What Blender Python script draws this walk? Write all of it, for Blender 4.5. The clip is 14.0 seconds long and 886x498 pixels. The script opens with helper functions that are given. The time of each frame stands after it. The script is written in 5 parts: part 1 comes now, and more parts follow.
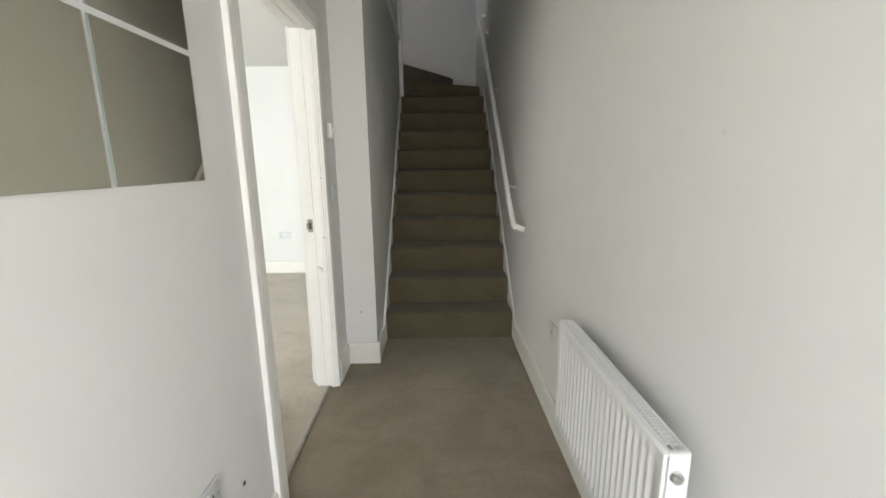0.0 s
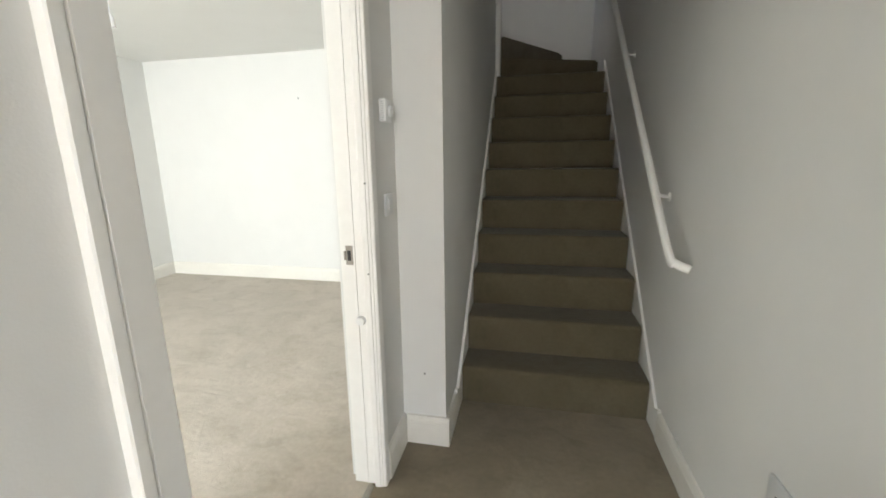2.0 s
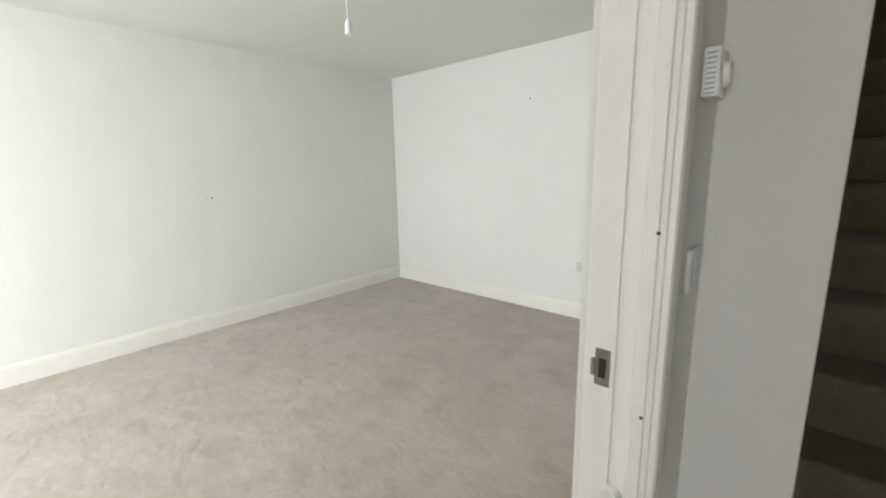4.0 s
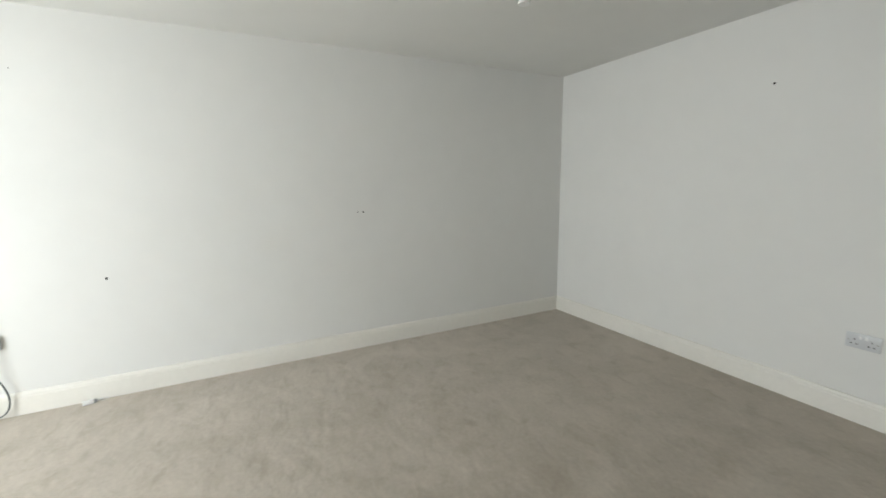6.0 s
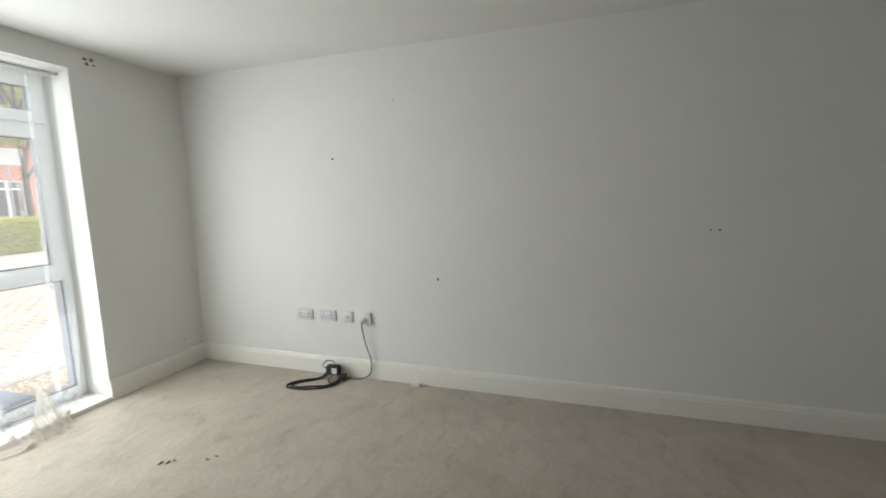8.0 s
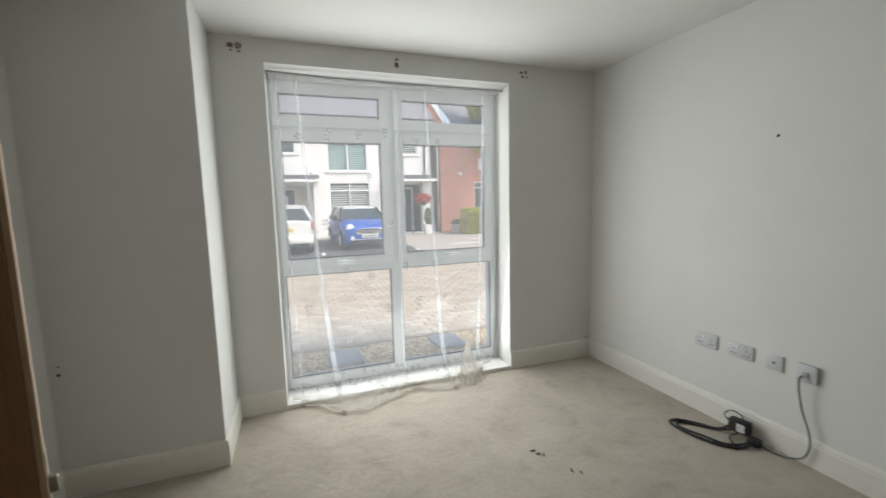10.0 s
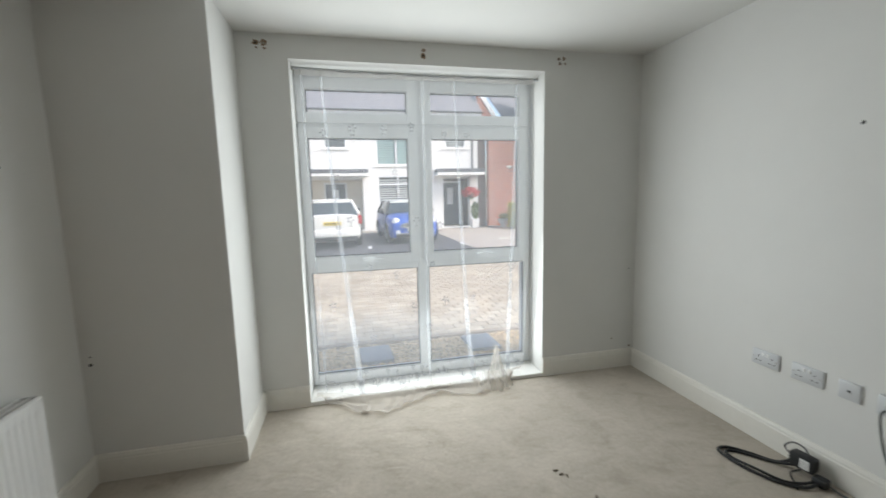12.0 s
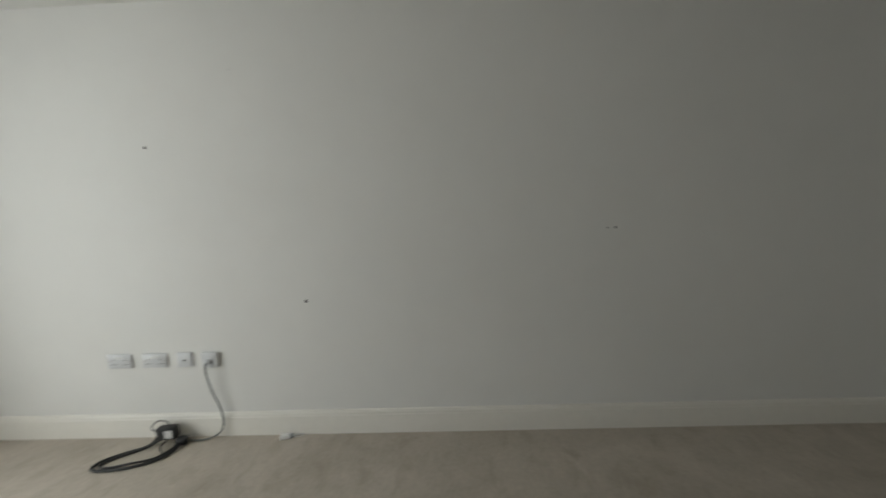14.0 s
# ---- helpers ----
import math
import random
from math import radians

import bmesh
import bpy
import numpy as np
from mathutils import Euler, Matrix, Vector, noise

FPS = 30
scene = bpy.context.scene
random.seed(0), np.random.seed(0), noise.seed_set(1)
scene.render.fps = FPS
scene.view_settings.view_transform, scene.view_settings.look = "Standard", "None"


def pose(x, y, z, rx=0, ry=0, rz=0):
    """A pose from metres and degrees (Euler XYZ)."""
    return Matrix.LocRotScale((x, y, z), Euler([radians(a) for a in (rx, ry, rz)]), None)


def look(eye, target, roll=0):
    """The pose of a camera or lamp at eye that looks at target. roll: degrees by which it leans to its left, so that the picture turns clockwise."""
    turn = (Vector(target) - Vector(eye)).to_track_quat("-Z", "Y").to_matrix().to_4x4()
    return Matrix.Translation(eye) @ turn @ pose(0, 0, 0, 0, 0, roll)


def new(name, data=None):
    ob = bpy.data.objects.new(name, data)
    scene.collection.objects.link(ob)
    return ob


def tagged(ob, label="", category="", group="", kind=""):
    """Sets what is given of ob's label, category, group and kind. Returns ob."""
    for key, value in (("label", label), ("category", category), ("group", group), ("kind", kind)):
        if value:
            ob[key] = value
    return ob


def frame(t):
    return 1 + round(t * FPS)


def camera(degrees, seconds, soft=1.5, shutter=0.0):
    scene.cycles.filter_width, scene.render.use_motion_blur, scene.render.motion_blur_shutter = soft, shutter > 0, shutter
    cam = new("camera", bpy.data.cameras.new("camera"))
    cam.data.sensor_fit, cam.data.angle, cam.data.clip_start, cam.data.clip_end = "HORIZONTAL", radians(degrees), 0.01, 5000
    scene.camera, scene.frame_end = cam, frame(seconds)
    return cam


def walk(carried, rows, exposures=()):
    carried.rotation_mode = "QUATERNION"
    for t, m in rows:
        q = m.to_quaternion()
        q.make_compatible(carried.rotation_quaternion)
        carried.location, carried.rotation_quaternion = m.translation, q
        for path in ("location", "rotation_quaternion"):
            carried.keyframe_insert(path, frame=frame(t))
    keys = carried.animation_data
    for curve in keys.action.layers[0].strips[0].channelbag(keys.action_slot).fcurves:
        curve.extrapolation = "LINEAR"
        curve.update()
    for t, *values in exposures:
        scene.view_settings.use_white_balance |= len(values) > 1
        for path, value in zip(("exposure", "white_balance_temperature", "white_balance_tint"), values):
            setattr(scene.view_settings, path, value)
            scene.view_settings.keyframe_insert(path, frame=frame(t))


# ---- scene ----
# camera and its walk
cam = camera(94.8, 14.0, soft=1.6, shutter=0.25)
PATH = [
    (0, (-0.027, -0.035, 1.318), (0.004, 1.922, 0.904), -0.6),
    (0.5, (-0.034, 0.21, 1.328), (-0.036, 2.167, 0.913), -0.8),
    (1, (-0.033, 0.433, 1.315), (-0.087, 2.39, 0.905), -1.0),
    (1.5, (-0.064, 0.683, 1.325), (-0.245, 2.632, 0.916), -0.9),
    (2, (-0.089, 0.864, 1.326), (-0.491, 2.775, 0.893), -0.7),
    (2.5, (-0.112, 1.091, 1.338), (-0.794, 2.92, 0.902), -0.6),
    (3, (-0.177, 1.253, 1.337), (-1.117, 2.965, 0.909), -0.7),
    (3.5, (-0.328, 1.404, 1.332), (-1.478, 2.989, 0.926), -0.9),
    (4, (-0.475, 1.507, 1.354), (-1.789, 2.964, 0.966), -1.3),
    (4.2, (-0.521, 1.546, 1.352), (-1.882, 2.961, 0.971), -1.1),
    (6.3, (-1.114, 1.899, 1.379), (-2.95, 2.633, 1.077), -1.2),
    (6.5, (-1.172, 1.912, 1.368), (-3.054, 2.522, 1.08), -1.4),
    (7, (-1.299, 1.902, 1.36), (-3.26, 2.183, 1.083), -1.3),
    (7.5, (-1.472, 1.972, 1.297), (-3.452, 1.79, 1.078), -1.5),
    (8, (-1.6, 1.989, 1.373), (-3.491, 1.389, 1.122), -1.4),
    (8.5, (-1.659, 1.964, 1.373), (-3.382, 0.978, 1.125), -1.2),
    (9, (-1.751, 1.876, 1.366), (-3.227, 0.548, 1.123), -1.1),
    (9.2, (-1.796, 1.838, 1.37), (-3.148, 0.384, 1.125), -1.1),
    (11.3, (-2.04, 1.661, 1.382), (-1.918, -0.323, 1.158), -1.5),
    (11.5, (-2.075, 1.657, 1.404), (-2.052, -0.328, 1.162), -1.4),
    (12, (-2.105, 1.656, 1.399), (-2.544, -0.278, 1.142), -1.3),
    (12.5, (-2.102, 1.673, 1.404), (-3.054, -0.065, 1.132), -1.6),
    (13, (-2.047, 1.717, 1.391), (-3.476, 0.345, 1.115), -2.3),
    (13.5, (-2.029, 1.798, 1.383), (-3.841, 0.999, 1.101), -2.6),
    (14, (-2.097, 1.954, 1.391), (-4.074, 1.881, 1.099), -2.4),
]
# seconds, stops, kelvin, tint
EXPOSURES = [(0.0, 4.47, 6500, 10), (1.0, 4.52, 6500, 10), (1.5, 4.55, 6550, 10), (2.5, 4.52, 6600, 10), (3.0, 4.42, 6600, 10), (3.5, 4.24, 6550, 10), (4.0, 3.9, 6500, 10), (4.2, 3.83, 6500, 10), (6.3, 3.22, 6500, 10), (7.0, 2.86, 6500, 10), (7.5, 2.7, 6450, 10), (8.2, 2.1, 6750, 10), (9.0, 1.66, 6850, 10), (9.2, 1.65, 6800, 10), (11.3, 1.9, 6500, 10), (11.5, 1.92, 6450, 10), (12.5, 1.5, 6450, 10), (13.0, 1.35, 6550, 10), (13.5, 1.33, 6860, 10), (14.0, 1.93, 6700, 10)]
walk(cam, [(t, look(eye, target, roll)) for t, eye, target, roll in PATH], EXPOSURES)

# world, sun and large lights
world = bpy.data.worlds.new("sky")
scene.world = world
world.use_nodes = True
wn = world.node_tree
sky = wn.nodes.new("ShaderNodeTexSky")
sky.sky_type, sky.sun_disc = "NISHITA", False
sky.sun_elevation, sky.sun_rotation = radians(48), radians(310)
sky.air_density, sky.dust_density = 1.0, 3.0
wn.nodes["Background"].inputs[1].default_value = 0.09
wn.links.new(sky.outputs[0], wn.nodes["Background"].inputs[0])
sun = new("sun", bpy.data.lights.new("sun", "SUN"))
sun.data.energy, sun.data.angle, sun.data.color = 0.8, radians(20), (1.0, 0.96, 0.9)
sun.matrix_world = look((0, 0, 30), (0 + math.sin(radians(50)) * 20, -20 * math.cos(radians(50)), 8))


def window_lamp(name, eye, target, w, h, watts, colour):
    lamp = new(name, bpy.data.lights.new(name, "AREA"))
    lamp.data.shape, lamp.data.size, lamp.data.size_y = "RECTANGLE", w, h
    lamp.data.energy, lamp.data.color = watts, colour
    lamp.matrix_world = look(eye, target)
    return lamp


# skylight entering by the window opening and by the open front door
window_lamp("window_skylight", (-2.64, -1.13, 1.16), (-2.64, 0.9, 0.86), 1.66, 2.0, 5.0, (0.912, 0.973, 0.985))
window_lamp("window_daylight", (-2.64, -1.30, 1.14), (-2.64, 2.0, 1.14), 1.62, 2.1, 7.0, (0.912, 0.973, 0.985))
window_lamp("front_door_skylight", (-0.04, -1.13, 1.08), (-0.04, 2.0, 1.08), 0.86, 1.95, 1.3, (0.97, 0.975, 0.95))


# helpers of this place
def part(name, bm, material, parent=None, label="", smooth=False):
    me = bpy.data.meshes.new(name)
    bm.to_mesh(me)
    bm.free()
    me.materials.append(material)
    if smooth:
        for p in me.polygons:
            p.use_smooth = True
        me.set_sharp_from_angle(angle=radians(38))
    ob = new(name, me)
    ob.parent = parent
    if label:
        ob["label"] = label
    return ob


def shared(name, me, parent, m):
    ob = new(name, me)
    ob.parent = parent
    ob.matrix_basis = m
    return ob


def thing(name, m, label, category, group=""):
    ob = new(name)
    ob.empty_display_size = 0.05
    ob.matrix_basis = m
    return tagged(ob, label, category, group)


def bx(bm, x0, x1, y0, y1, z0, z1, bev=0.0, seg=2):
    made = bmesh.ops.create_cube(bm, size=1, matrix=Matrix.Translation(((x0 + x1) / 2, (y0 + y1) / 2, (z0 + z1) / 2)) @ Matrix.Diagonal((abs(x1 - x0), abs(y1 - y0), abs(z1 - z0), 1)))
    if bev:
        edges = {e for v in made["verts"] for e in v.link_edges}
        bmesh.ops.bevel(bm, geom=list(edges), offset=bev, segments=seg, affect="EDGES", profile=0.5)
    return bm


def one(x0, x1, y0, y1, z0, z1, bev=0.0, seg=2):
    return bx(bmesh.new(), x0, x1, y0, y1, z0, z1, bev, seg)


def cyl(bm, p0, p1, r, seg=18, r2=None):
    p0, p1 = Vector(p0), Vector(p1)
    d = p1 - p0
    m = Matrix.Translation((p0 + p1) / 2) @ d.to_track_quat("Z", "Y").to_matrix().to_4x4()
    bmesh.ops.create_cone(bm, cap_ends=True, segments=seg, radius1=r, radius2=r if r2 is None else r2, depth=d.length, matrix=m)
    return bm


def smooth_line(pts, n=6):
    pts = [Vector(p) for p in pts]
    pts = [2 * pts[0] - pts[1]] + pts + [2 * pts[-1] - pts[-2]]
    out = []
    for a, b, c, d in zip(pts, pts[1:], pts[2:], pts[3:]):
        for k in range(n):
            t = k / n
            out.append(0.5 * (2 * b + (c - a) * t + (2 * a - 5 * b + 4 * c - d) * t * t + (3 * b - a - 3 * c + d) * t ** 3))
    return out + [pts[-2]]


def tube(bm, pts, r, seg=8, n=6):
    line = smooth_line(pts, n) if n else [Vector(p) for p in pts]
    rings = []
    side = None
    for i, p in enumerate(line):
        d = (line[min(i + 1, len(line) - 1)] - line[max(i - 1, 0)]).normalized()
        if side is None:
            side = d.orthogonal().normalized()
        side = (side - d * side.dot(d)).normalized()
        up = d.cross(side)
        rr = r(i / (len(line) - 1)) if callable(r) else r
        rings.append([bm.verts.new(p + (side * math.cos(2 * math.pi * k / seg) + up * math.sin(2 * math.pi * k / seg)) * rr) for k in range(seg)])
    for a, b in zip(rings, rings[1:]):
        for k in range(seg):
            bm.faces.new((a[k], a[(k + 1) % seg], b[(k + 1) % seg], b[k]))
    bm.faces.new(rings[0][::-1])
    bm.faces.new(rings[-1])
    return bm


def prism(bm, poly, put):
    """A solid between two copies of a polygon: put(u, v, 0 or 1) gives the place."""
    a = [bm.verts.new(put(u, v, 0)) for u, v in poly]
    b = [bm.verts.new(put(u, v, 1)) for u, v in poly]
    n = len(poly)
    bm.faces.new(a[::-1])
    bm.faces.new(b)
    for i in range(n):
        bm.faces.new((a[i], a[(i + 1) % n], b[(i + 1) % n], b[i]))
    bmesh.ops.recalc_face_normals(bm, faces=bm.faces)
    return bm


def holed(u0, u1, v0, v1, holes):
    """The cells of a rectangle that holes (u0, u1, v0, v1) leave over, in upright strips."""
    us = sorted({u0, u1, *(h[0] for h in holes), *(h[1] for h in holes)})
    cells = []
    for a, b in zip(us, us[1:]):
        mid, low = (a + b) / 2, v0
        for h in sorted((h for h in holes if h[0] < mid < h[1]), key=lambda h: h[2]):
            if h[2] > low:
                cells.append((a, b, low, h[2]))
            low = h[3]
        if v1 > low:
            cells.append((a, b, low, v1))
    return cells


def wall_x(name, x0, x1, y0, y1, z0, z1, holes, material, label):
    bm = bmesh.new()
    for a, b, c, d in holed(y0, y1, z0, z1, holes):
        bx(bm, x0, x1, a, b, c, d)
    return tagged(part(name, bm, material), label, "wall", "", "structure")


def wall_y(name, y0, y1, x0, x1, z0, z1, holes, material, label):
    bm = bmesh.new()
    for a, b, c, d in holed(x0, x1, z0, z1, holes):
        bx(bm, a, b, y0, y1, c, d)
    return tagged(part(name, bm, material), label, "wall", "", "structure")


# materials
def surface(name, base, other=None, rough=0.6, big=1.5, small=40.0, mix=0.5, fine=0.04, bump=0.1, bump_scale=200.0, metal=0.0, spec=0.5, stretch=(1, 1, 1), bump_depth=0.002, span=0.25):
    m = bpy.data.materials.new(name)
    m.use_nodes = True
    nt = m.node_tree
    b = nt.nodes["Principled BSDF"]
    b.inputs["Roughness"].default_value, b.inputs["Metallic"].default_value = rough, metal
    b.inputs["Specular IOR Level"].default_value = spec
    other = other or tuple(c * 0.9 for c in base)
    tc, mp = nt.nodes.new("ShaderNodeTexCoord"), nt.nodes.new("ShaderNodeMapping")
    mp.inputs["Scale"].default_value = stretch
    nt.links.new(tc.outputs["Object"], mp.inputs["Vector"])

    def noise_at(scale, detail, rough_in=0.55):
        n = nt.nodes.new("ShaderNodeTexNoise")
        n.inputs["Scale"].default_value, n.inputs["Detail"].default_value, n.inputs["Roughness"].default_value = scale, detail, rough_in
        nt.links.new(mp.outputs["Vector"], n.inputs["Vector"])
        return n
    n1, n2, n3 = noise_at(big, 4), noise_at(small, 3), noise_at(bump_scale, 2)
    ramp = nt.nodes.new("ShaderNodeMapRange")
    ramp.inputs["From Min"].default_value, ramp.inputs["From Max"].default_value = 0.5 - span, 0.5 + span
    ramp.inputs["To Max"].default_value = mix * 2
    nt.links.new(n1.outputs["Fac"], ramp.inputs["Value"])
    blend = nt.nodes.new("ShaderNodeMix")
    blend.data_type = "RGBA"
    blend.inputs[6].default_value, blend.inputs[7].default_value = (*base, 1), (*other, 1)
    nt.links.new(ramp.outputs["Result"], blend.inputs[0])
    hsv = nt.nodes.new("ShaderNodeHueSaturation")
    val = nt.nodes.new("ShaderNodeMapRange")
    val.inputs["From Min"].default_value, val.inputs["From Max"].default_value = 0.25, 0.75
    val.inputs["To Min"].default_value, val.inputs["To Max"].default_value = 1 - fine, 1 + fine
    nt.links.new(n2.outputs["Fac"], val.inputs["Value"])
    nt.links.new(val.outputs["Result"], hsv.inputs["Value"])
    nt.links.new(blend.outputs[2], hsv.inputs["Color"])
    nt.links.new(hsv.outputs["Color"], b.inputs["Base Color"])
    if bump:
        bp = nt.nodes.new("ShaderNodeBump")
        bp.inputs["Strength"].default_value, bp.inputs["Distance"].default_value = bump, bump_depth
        nt.links.new(n3.outputs["Fac"], bp.inputs["Height"])
        nt.links.new(bp.outputs["Normal"], b.inputs["Normal"])
    return m


def leafy(name, a, b):
    """A leaf that also glows with the light from behind it."""
    m = surface(name, a, b, rough=0.6, big=3, small=25, fine=0.25, bump=0)
    nt = m.node_tree
    p, out = nt.nodes["Principled BSDF"], nt.nodes["Material Output"]
    thru, mix = nt.nodes.new("ShaderNodeBsdfTranslucent"), nt.nodes.new("ShaderNodeMixShader")
    nt.links.new(p.inputs["Base Color"].links[0].from_socket, thru.inputs[0])
    mix.inputs[0].default_value = 0.45
    nt.links.new(p.outputs[0], mix.inputs[1])
    nt.links.new(thru.outputs[0], mix.inputs[2])
    nt.links.new(mix.outputs[0], out.inputs["Surface"])
    return m


def glass(name, tint=(1, 1, 1)):
    m = bpy.data.materials.new(name)
    m.use_nodes = True
    nt = m.node_tree
    out = nt.nodes["Material Output"]
    clear, gloss, mix, fr = (nt.nodes.new("ShaderNode" + k) for k in ("BsdfTransparent", "BsdfGlossy", "MixShader", "Fresnel"))
    clear.inputs[0].default_value, gloss.inputs["Roughness"].default_value = (*tint, 1), 0.02
    fr.inputs["IOR"].default_value = 1.45
    nt.links.new(fr.outputs[0], mix.inputs[0])
    nt.links.new(clear.outputs[0], mix.inputs[1])
    nt.links.new(gloss.outputs[0], mix.inputs[2])
    nt.links.new(mix.outputs[0], out.inputs["Surface"])
    return m


def sheer(name, colour, cover):
    m = bpy.data.materials.new(name)
    m.use_nodes = True
    nt = m.node_tree
    out = nt.nodes["Material Output"]
    clear, cloth, thru, cm, mix = (nt.nodes.new("ShaderNode" + k) for k in ("BsdfTransparent", "BsdfDiffuse", "BsdfTranslucent", "MixShader", "MixShader"))
    cloth.inputs[0].default_value = thru.inputs[0].default_value = (*colour, 1)
    cm.inputs[0].default_value = 0.5
    nt.links.new(cloth.outputs[0], cm.inputs[1])
    nt.links.new(thru.outputs[0], cm.inputs[2])
    tc, mp, n, r = (nt.nodes.new("ShaderNode" + k) for k in ("TexCoord", "Mapping", "TexNoise", "MapRange"))
    mp.inputs["Scale"].default_value = (9, 9, 0.35)
    n.inputs["Scale"].default_value, n.inputs["Detail"].default_value = 1.0, 3
    nt.links.new(tc.outputs["Object"], mp.inputs["Vector"])
    nt.links.new(mp.outputs["Vector"], n.inputs["Vector"])
    nt.links.new(n.outputs["Fac"], r.inputs["Value"])
    r.inputs["From Min"].default_value, r.inputs["From Max"].default_value = 0.3, 0.7
    r.inputs["To Min"].default_value, r.inputs["To Max"].default_value = cover * 0.9, cover * 1.1
    nt.links.new(r.outputs["Result"], mix.inputs[0])
    nt.links.new(clear.outputs[0], mix.inputs[1])
    nt.links.new(cm.outputs[0], mix.inputs[2])
    nt.links.new(mix.outputs[0], out.inputs["Surface"])
    return m


def carpet(name, a, b, brushed=1.0):
    """Cut pile: soft patches where feet and the vacuum have brushed it, over a fine nap."""
    m = surface(name, a, b, rough=0.95, big=2.6, small=42, mix=0.5, fine=0.075, bump=0.45, bump_scale=330, spec=0.1, bump_depth=0.004, span=0.2)
    nt = m.node_tree
    p = nt.nodes["Principled BSDF"]
    for node in nt.nodes:
        if node.type == "TEX_NOISE" and node.inputs["Scale"].default_value < 5.0:
            node.inputs["Distortion"].default_value, node.inputs["Detail"].default_value = 0.9, 5
    p.inputs["Sheen Weight"].default_value, p.inputs["Sheen Roughness"].default_value = 0.2, 0.5
    tc = next(x for x in nt.nodes if x.type == "TEX_COORD")
    mp = nt.nodes.new("ShaderNodeMapping")
    mp.inputs["Rotation"].default_value, mp.inputs["Scale"].default_value = (0, 0, radians(35)), (0.9, 1.25, 1)
    nt.links.new(tc.outputs["Object"], mp.inputs["Vector"])
    normal = None
    for scale, depth, twist, strength in ((4.0, 0.03, 0.8, 0.30 * brushed), (13.0, 0.012, 0.5, 0.34 * brushed)):
        n, bp = nt.nodes.new("ShaderNodeTexNoise"), nt.nodes.new("ShaderNodeBump")
        n.inputs["Scale"].default_value, n.inputs["Detail"].default_value, n.inputs["Distortion"].default_value = scale, 4, twist
        bp.inputs["Strength"].default_value, bp.inputs["Distance"].default_value = strength, depth
        nt.links.new(mp.outputs["Vector"], n.inputs["Vector"])
        nt.links.new(n.outputs["Fac"], bp.inputs["Height"])
        if normal:
            nt.links.new(normal, bp.inputs["Normal"])
        normal = bp.outputs["Normal"]
    last = next(x for x in nt.nodes if x.type == "BUMP" and x.outputs["Normal"].is_linked and x.outputs["Normal"].links[0].to_node == p)
    nt.links.new(normal, last.inputs["Normal"])
    # flattened and soiled spots of their own
    spot, ramp, dirt = nt.nodes.new("ShaderNodeTexNoise"), nt.nodes.new("ShaderNodeMapRange"), nt.nodes.new("ShaderNodeMix")
    spot.inputs["Scale"].default_value, spot.inputs["Detail"].default_value, spot.inputs["Distortion"].default_value = 7.0, 3, 0.5
    nt.links.new(mp.outputs["Vector"], spot.inputs["Vector"])
    nt.links.new(spot.outputs["Fac"], ramp.inputs["Value"])
    ramp.inputs["From Min"].default_value, ramp.inputs["From Max"].default_value, ramp.inputs["To Max"].default_value = 0.52, 0.72, 0.45
    dirt.data_type, dirt.blend_type = "RGBA", "MULTIPLY"
    dirt.inputs[7].default_value = (0.72, 0.69, 0.64, 1)
    nt.links.new(ramp.outputs["Result"], dirt.inputs[0])
    nt.links.new(p.inputs["Base Color"].links[0].from_socket, dirt.inputs[6])
    nt.links.new(dirt.outputs[2], p.inputs["Base Color"])
    return m


PAINT = surface("matt_wall_paint", (0.73, 0.725, 0.70), (0.695, 0.69, 0.665), rough=0.85, big=0.8, small=6, mix=0.4, fine=0.012, bump=0.12, bump_scale=230, spec=0.2)
CEILING = surface("ceiling_paint", (0.74, 0.735, 0.71), (0.71, 0.705, 0.675), rough=0.9, big=0.7, small=5, fine=0.01, bump=0.08, bump_scale=200, spec=0.2)
GLOSS = surface("satin_white_woodwork", (0.83, 0.82, 0.79), (0.80, 0.785, 0.745), rough=0.38, big=2, small=30, fine=0.02, bump=0.05, bump_scale=60)
CARPET = carpet("beige_carpet", (0.50, 0.445, 0.375), (0.41, 0.362, 0.298))
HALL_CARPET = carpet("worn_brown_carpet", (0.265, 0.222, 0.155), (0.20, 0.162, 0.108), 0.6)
# same carpet as the hall, the stairwell's shade put into a darker brown
STAIR_CARPET = carpet("shade_darkened_stair_carpet", (0.130, 0.109, 0.069), (0.097, 0.079, 0.047), 0.5)
UPVC = surface("white_upvc", (0.84, 0.85, 0.85), (0.80, 0.81, 0.81), rough=0.3, big=3, small=50, fine=0.015, bump=0.02)
PLASTIC = surface("white_plastic", (0.80, 0.80, 0.79), (0.76, 0.76, 0.74), rough=0.35, big=10, small=80, fine=0.02, bump=0)
SOCKET = surface("grey_white_plastic", (0.60, 0.61, 0.62), (0.56, 0.57, 0.58), rough=0.35, big=10, small=80, fine=0.02, bump=0)
SKIRT = surface("cream_woodwork", (0.77, 0.75, 0.695), (0.745, 0.72, 0.66), rough=0.4, big=2, small=30, fine=0.02, bump=0.05, bump_scale=60)
PALE_GREY = surface("pale_grey_plate", (0.64, 0.65, 0.65), (0.60, 0.61, 0.61), rough=0.4, big=10, small=80, fine=0.02, bump=0)
GREY_PLASTIC = surface("grey_plastic", (0.42, 0.43, 0.44), rough=0.4, big=20, small=90, bump=0)
DARK_PLASTIC = surface("black_plastic", (0.010, 0.011, 0.012), (0.018, 0.018, 0.019), rough=0.55, big=20, small=90, bump=0.05)
SLOT = surface("dark_slot", (0.03, 0.028, 0.025), rough=0.8, bump=0)
